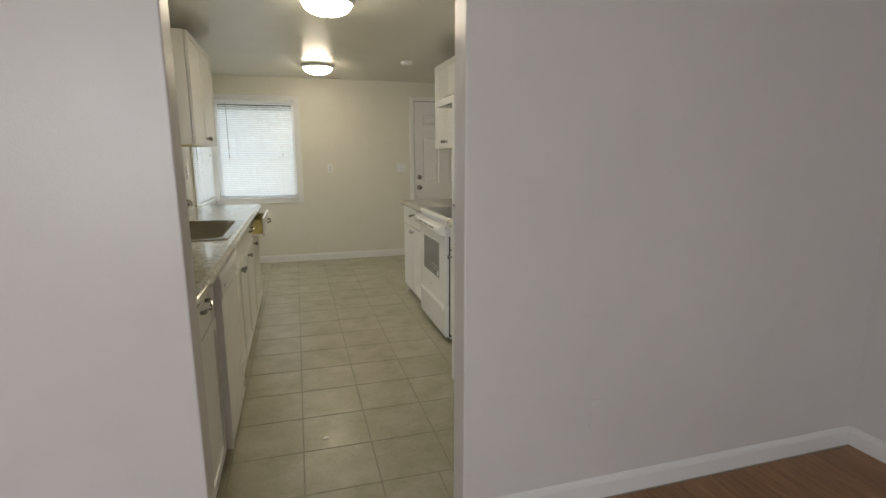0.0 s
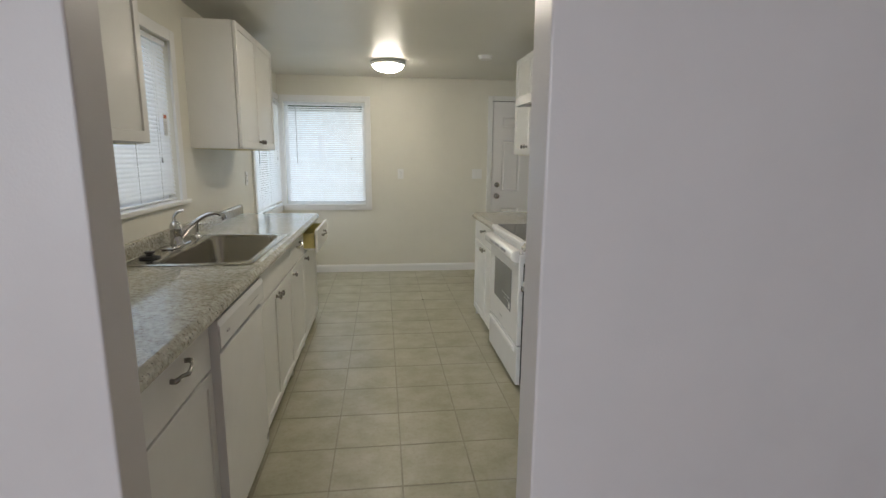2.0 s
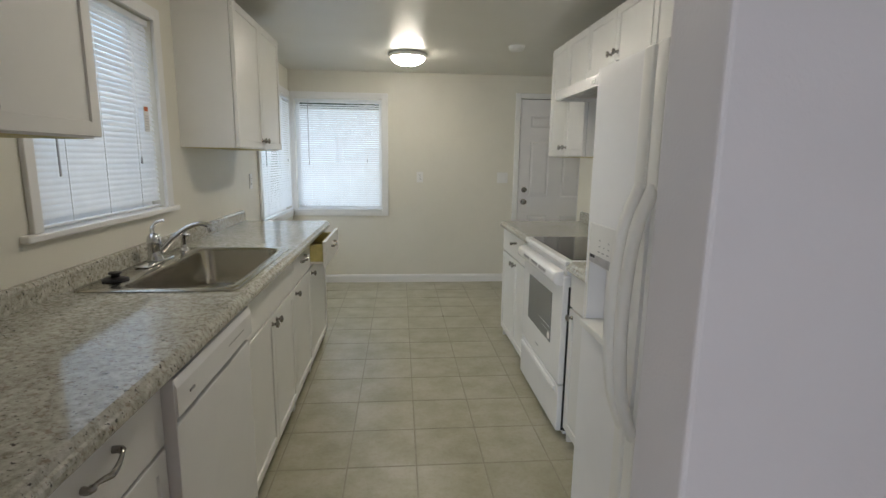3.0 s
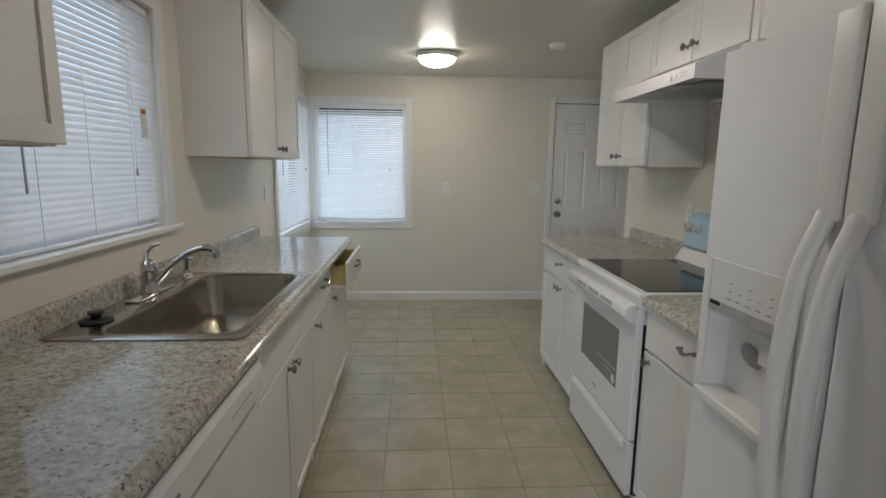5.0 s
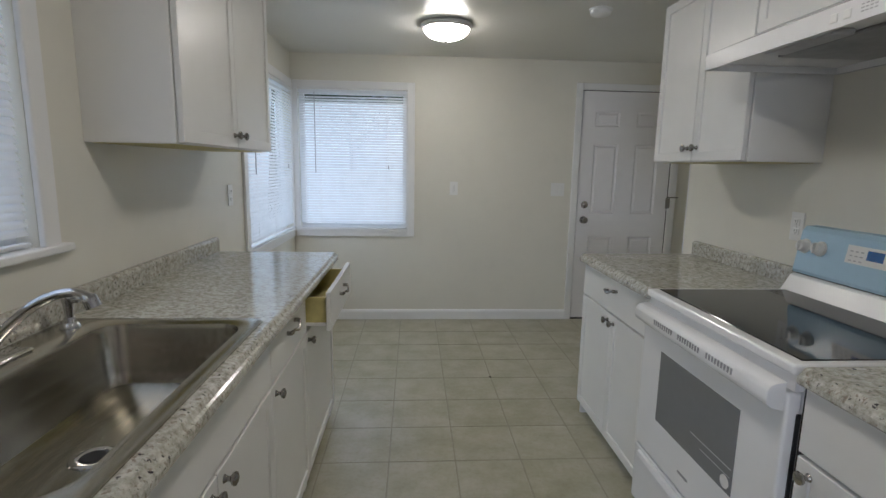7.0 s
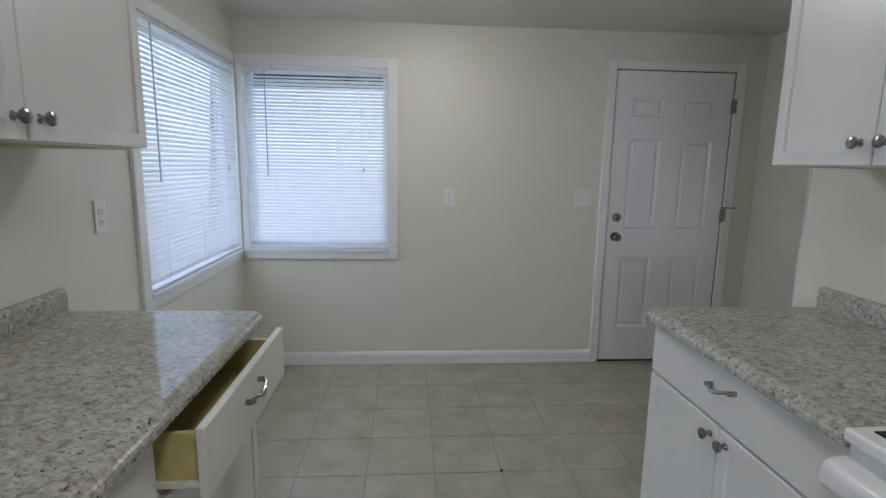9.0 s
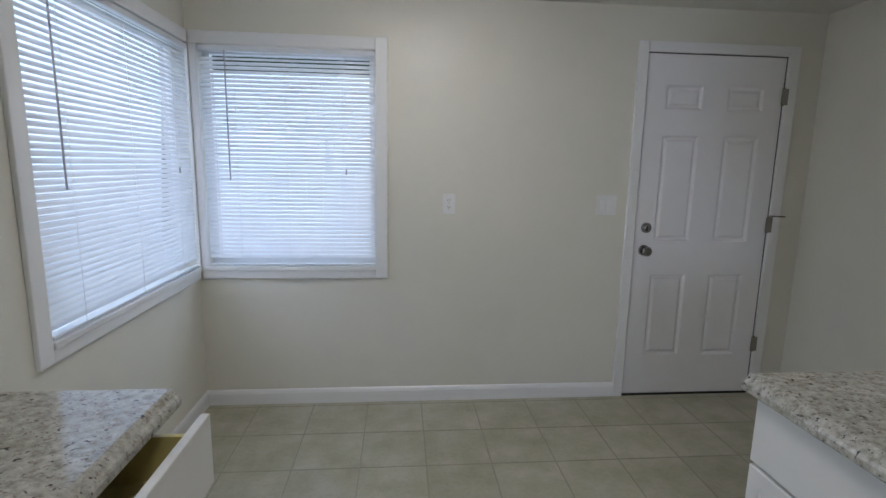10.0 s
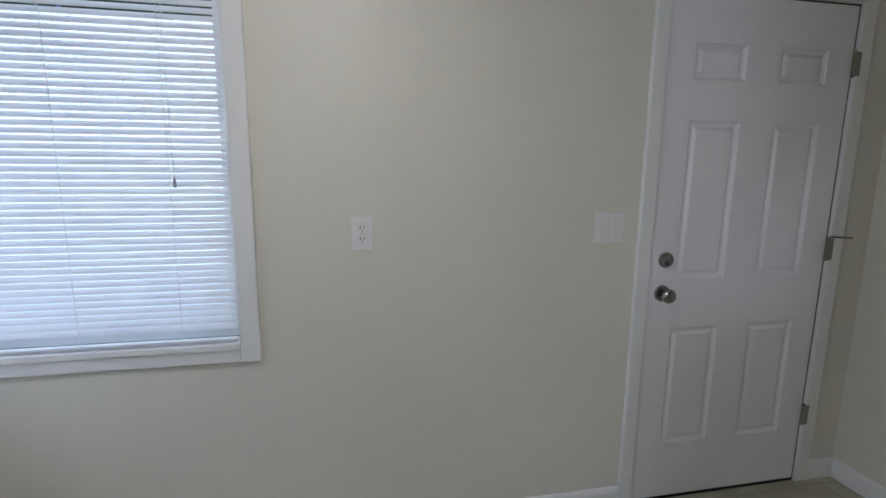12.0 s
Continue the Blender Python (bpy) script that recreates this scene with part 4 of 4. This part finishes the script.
def wall_plate(at, normal, name, label, gangs=1, rocker=False, coat=None):
    """Outlet or switch plate built at a wall point; normal is the way it faces."""
    p = thing(name, at, label, "switch" if rocker else "outlet", "wall plates")
    x, y, z = at
    w = 0.035 if gangs == 1 else 0.060

    def face(u0, u1, h0, h1, d0, d1):
        if normal[0]:
            s = normal[0]
            return (min(x + s * d0, x + s * d1), max(x + s * d0, x + s * d1), y + u0, y + u1, z + h0, z + h1)
        s = normal[1]
        return (x + u0, x + u1, min(y + s * d0, y + s * d1), max(y + s * d0, y + s * d1), z + h0, z + h1)

    painted = coat is not None
    coat = coat or M_PLASTIC
    part("plate", boxes(face(-w, w, -0.058, 0.058, 0, 0.006), bevel=0.002, seg=2), coat, p)
    if rocker:
        for u in (-0.023, 0.023):
            part("rocker", boxes(face(u - 0.016, u + 0.016, -0.033, 0.033, 0.005, 0.010), bevel=0.002), coat, p)
        return
    for h in (-0.0195, 0.0195):
        r = part("receptacle", boxes(face(-0.0165, 0.0165, h - 0.014, h + 0.014, 0.005, 0.009), bevel=0.004, seg=2), coat, p)
        part("slot", boxes(face(-0.0075, -0.0050, h - 0.002, h + 0.007, 0.0085, 0.0093), face(0.0050, 0.0075, h - 0.002, h + 0.007, 0.0085, 0.0093), face(-0.002, 0.002, h - 0.010, h - 0.006, 0.0085, 0.0093)), coat if painted else M_DARK, r)
    part("screw", turned([(0.003, 0), (0.003, 0.0007), (0.001, 0.001)], (x + normal[0] * 0.006, y + normal[1] * 0.006, z), normal, 10), coat if painted else M_ALU, p)


wall_plate((0.183, FW, 1.183), (0, -1, 0), "wall_outlet", "white double outlet on the end wall")
wall_plate((1.104, FW, 1.186), (0, -1, 0), "light_switch", "white double rocker switch beside the door", 2, True)
wall_plate((LW, 4.845, 1.190), (1, 0, 0), "wall_outlet", "white double outlet beside the side window")
wall_plate((RW, 3.905, 1.152), (-1, 0, 0), "wall_outlet", "white double outlet above the backsplash")
wall_plate((0.832, PY0, 0.370), (0, -1, 0), "wall_outlet", "painted-over double outlet low on the wall", coat=M_LIVING)

scrap = thing("paper_scrap", (-0.17, 2.03, 0.0), "small white paper scrap lying on the floor", "scrap")
part("flake", prism([(-0.185, 2.022), (-0.168, 2.018), (-0.155, 2.030), (-0.166, 2.040), (-0.183, 2.036)], "z", 0.0006, 0.0022), M_PAPER, scrap)
crumb = thing("floor_crumb", (0.346, 5.063, 0.0), "tiny dark crumb lying on the floor", "crumb")
part("speck", turned([(0.008, 0.0), (0.007, 0.003), (0.002, 0.005)], (0.346, 5.063, 0.0006), (0, 0, 1), 7), M_DARK, crumb)

# ---------------- outdoors ----------------
structure("ground", boxes((-400, 400, -400, 400, -0.60, -0.50)), M_GRASS, "green lawn around the house", "ground")
fence = thing("garden_fence", (-3.0, 13.0, -0.5), "weathered brown board fence behind the house", "fence")
for k in range(40):
    part("board", boxes((-9 + 0.3 * k, -8.72 + 0.3 * k, 13.0, 13.02, -0.5, 1.25)), M_FENCE, fence)


def tree(x, y, h, seed):
    t = thing("garden_tree", (x, y, -0.5), "leafy green tree behind the fence", "tree", "garden trees")
    r = random.Random(seed)
    limbs = [tube([(x, y, -0.5), (x + 0.05, y, h * 0.35), (x - 0.05, y, h * 0.7)], [0.16, 0.12, 0.05], 8)]
    for k in range(7):
        a = k * 0.9 + r.random()
        z = h * (0.35 + 0.06 * k)
        limbs.append(tube([(x, y, z), (x + 0.8 * math.cos(a), y + 0.8 * math.sin(a), z + 0.5), (x + 1.5 * math.cos(a), y + 1.5 * math.sin(a), z + 0.9)], [0.05, 0.035, 0.012], 6))
    part("trunk", merged(*limbs), M_BARK, t)
    verts, faces = [], []
    for k in range(2600):
        d = Vector((r.gauss(0, 1), r.gauss(0, 1), r.gauss(0, 1))).normalized() * (r.random() ** 0.4)
        c = Vector((d.x * 1.9, d.y * 1.9, h * 0.72 + d.z * h * 0.34)) + Vector((0, 0, 0))
        u = Vector((r.gauss(0, 1), r.gauss(0, 1), r.gauss(0, 1))).normalized() * 0.11
        w = u.orthogonal().normalized() * 0.07
        i = len(verts)
        verts += [c - u, c + w, c + u, c - w]
        faces.append((i, i + 1, i + 2, i + 3))
    me = bpy.data.meshes.new("crown")
    me.from_pydata([tuple(v + Vector((0, 0, 0.5))) for v in verts], [], faces)
    me.materials.append(M_LEAF)
    ob = new("crown", me)
    ob.parent = t


tree(-4.2, 15.5, 5.2, 1)
tree(-1.9, 16.5, 4.6, 2)
tree(-7.5, 9.0, 5.0, 3)

# ---------------- floor pieces ----------------


def tile_mesh(w, d):
    bm = boxes((-w / 2, w / 2, -d / 2, d / 2, -0.0015, 0.0), bevel=0.0007)
    return finish("tile", bm, M_VINYL)


PITCH, TX, TY, JOINT = 0.312, 0.035, 4.43, 0.0065
cache = {}
x_lines = [TX + PITCH * k for k in range(-5, 9)]
y_lines = [TY + PITCH * k for k in range(-11, 8)]
for xa, xb in zip(x_lines, x_lines[1:]):
    for ya, yb in zip(y_lines, y_lines[1:]):
        a0, a1 = max(xa, LW + 0.001), min(xb, EW - 0.001)
        b0, b1 = max(ya, PY0 - 0.018), min(yb, FW - 0.001)
        if a1 - a0 < 0.02 or b1 - b0 < 0.02 or a1 < -0.68 and b1 < 4.55 or a0 > RW and b1 < 4.75:
            continue
        if b0 < PY1 and a1 < OX0:
            continue
        if b0 < PY1:
            if a1 > OX1 + 0.02:
                spare = new("tile", tile_mesh(a1 - max(a0, OX1) - JOINT, b1 - PY1 - JOINT))
                spare.location = ((a1 + max(a0, OX1)) / 2, (b1 + PY1) / 2, 0.0005)
                spare.parent = floor_kitchen
            a0, a1 = max(a0, OX0 + 0.001), min(a1, OX1 - 0.001)
            if a1 - a0 < 0.02:
                continue
        key = (round(a1 - a0, 4), round(b1 - b0, 4))
        if key not in cache:
            cache[key] = tile_mesh(key[0] - JOINT, key[1] - JOINT)
        t = new("tile", cache[key])
        t.location = ((a0 + a1) / 2, (b0 + b1) / 2, 0.0005)
        t.parent = floor_kitchen

plank_cache = {}
rng = random.Random(5)
x = 2.219
while x > -3.1:
    y, first = PY0 - 0.022, True
    while y > -3.19:
        ln = rng.choice((0.35, 0.7, 1.0)) if first else rng.choice((0.6, 0.9, 1.2))
        first = False
        y0 = max(y - ln, -3.2)
        key = round(y - y0, 3)
        if key > 0.02:
            if key not in plank_cache:
                plank_cache[key] = finish("plank", boxes((-0.0405, 0.0405, -key / 2 + 0.0006, key / 2 - 0.0006, -0.002, 0.0), bevel=0.0008), M_OAK)
            p = new("plank", plank_cache[key])
            p.location = (x - 0.041, (y + y0) / 2, 0.0)
            p.parent = floor_living
        y = y0
    x -= 0.082
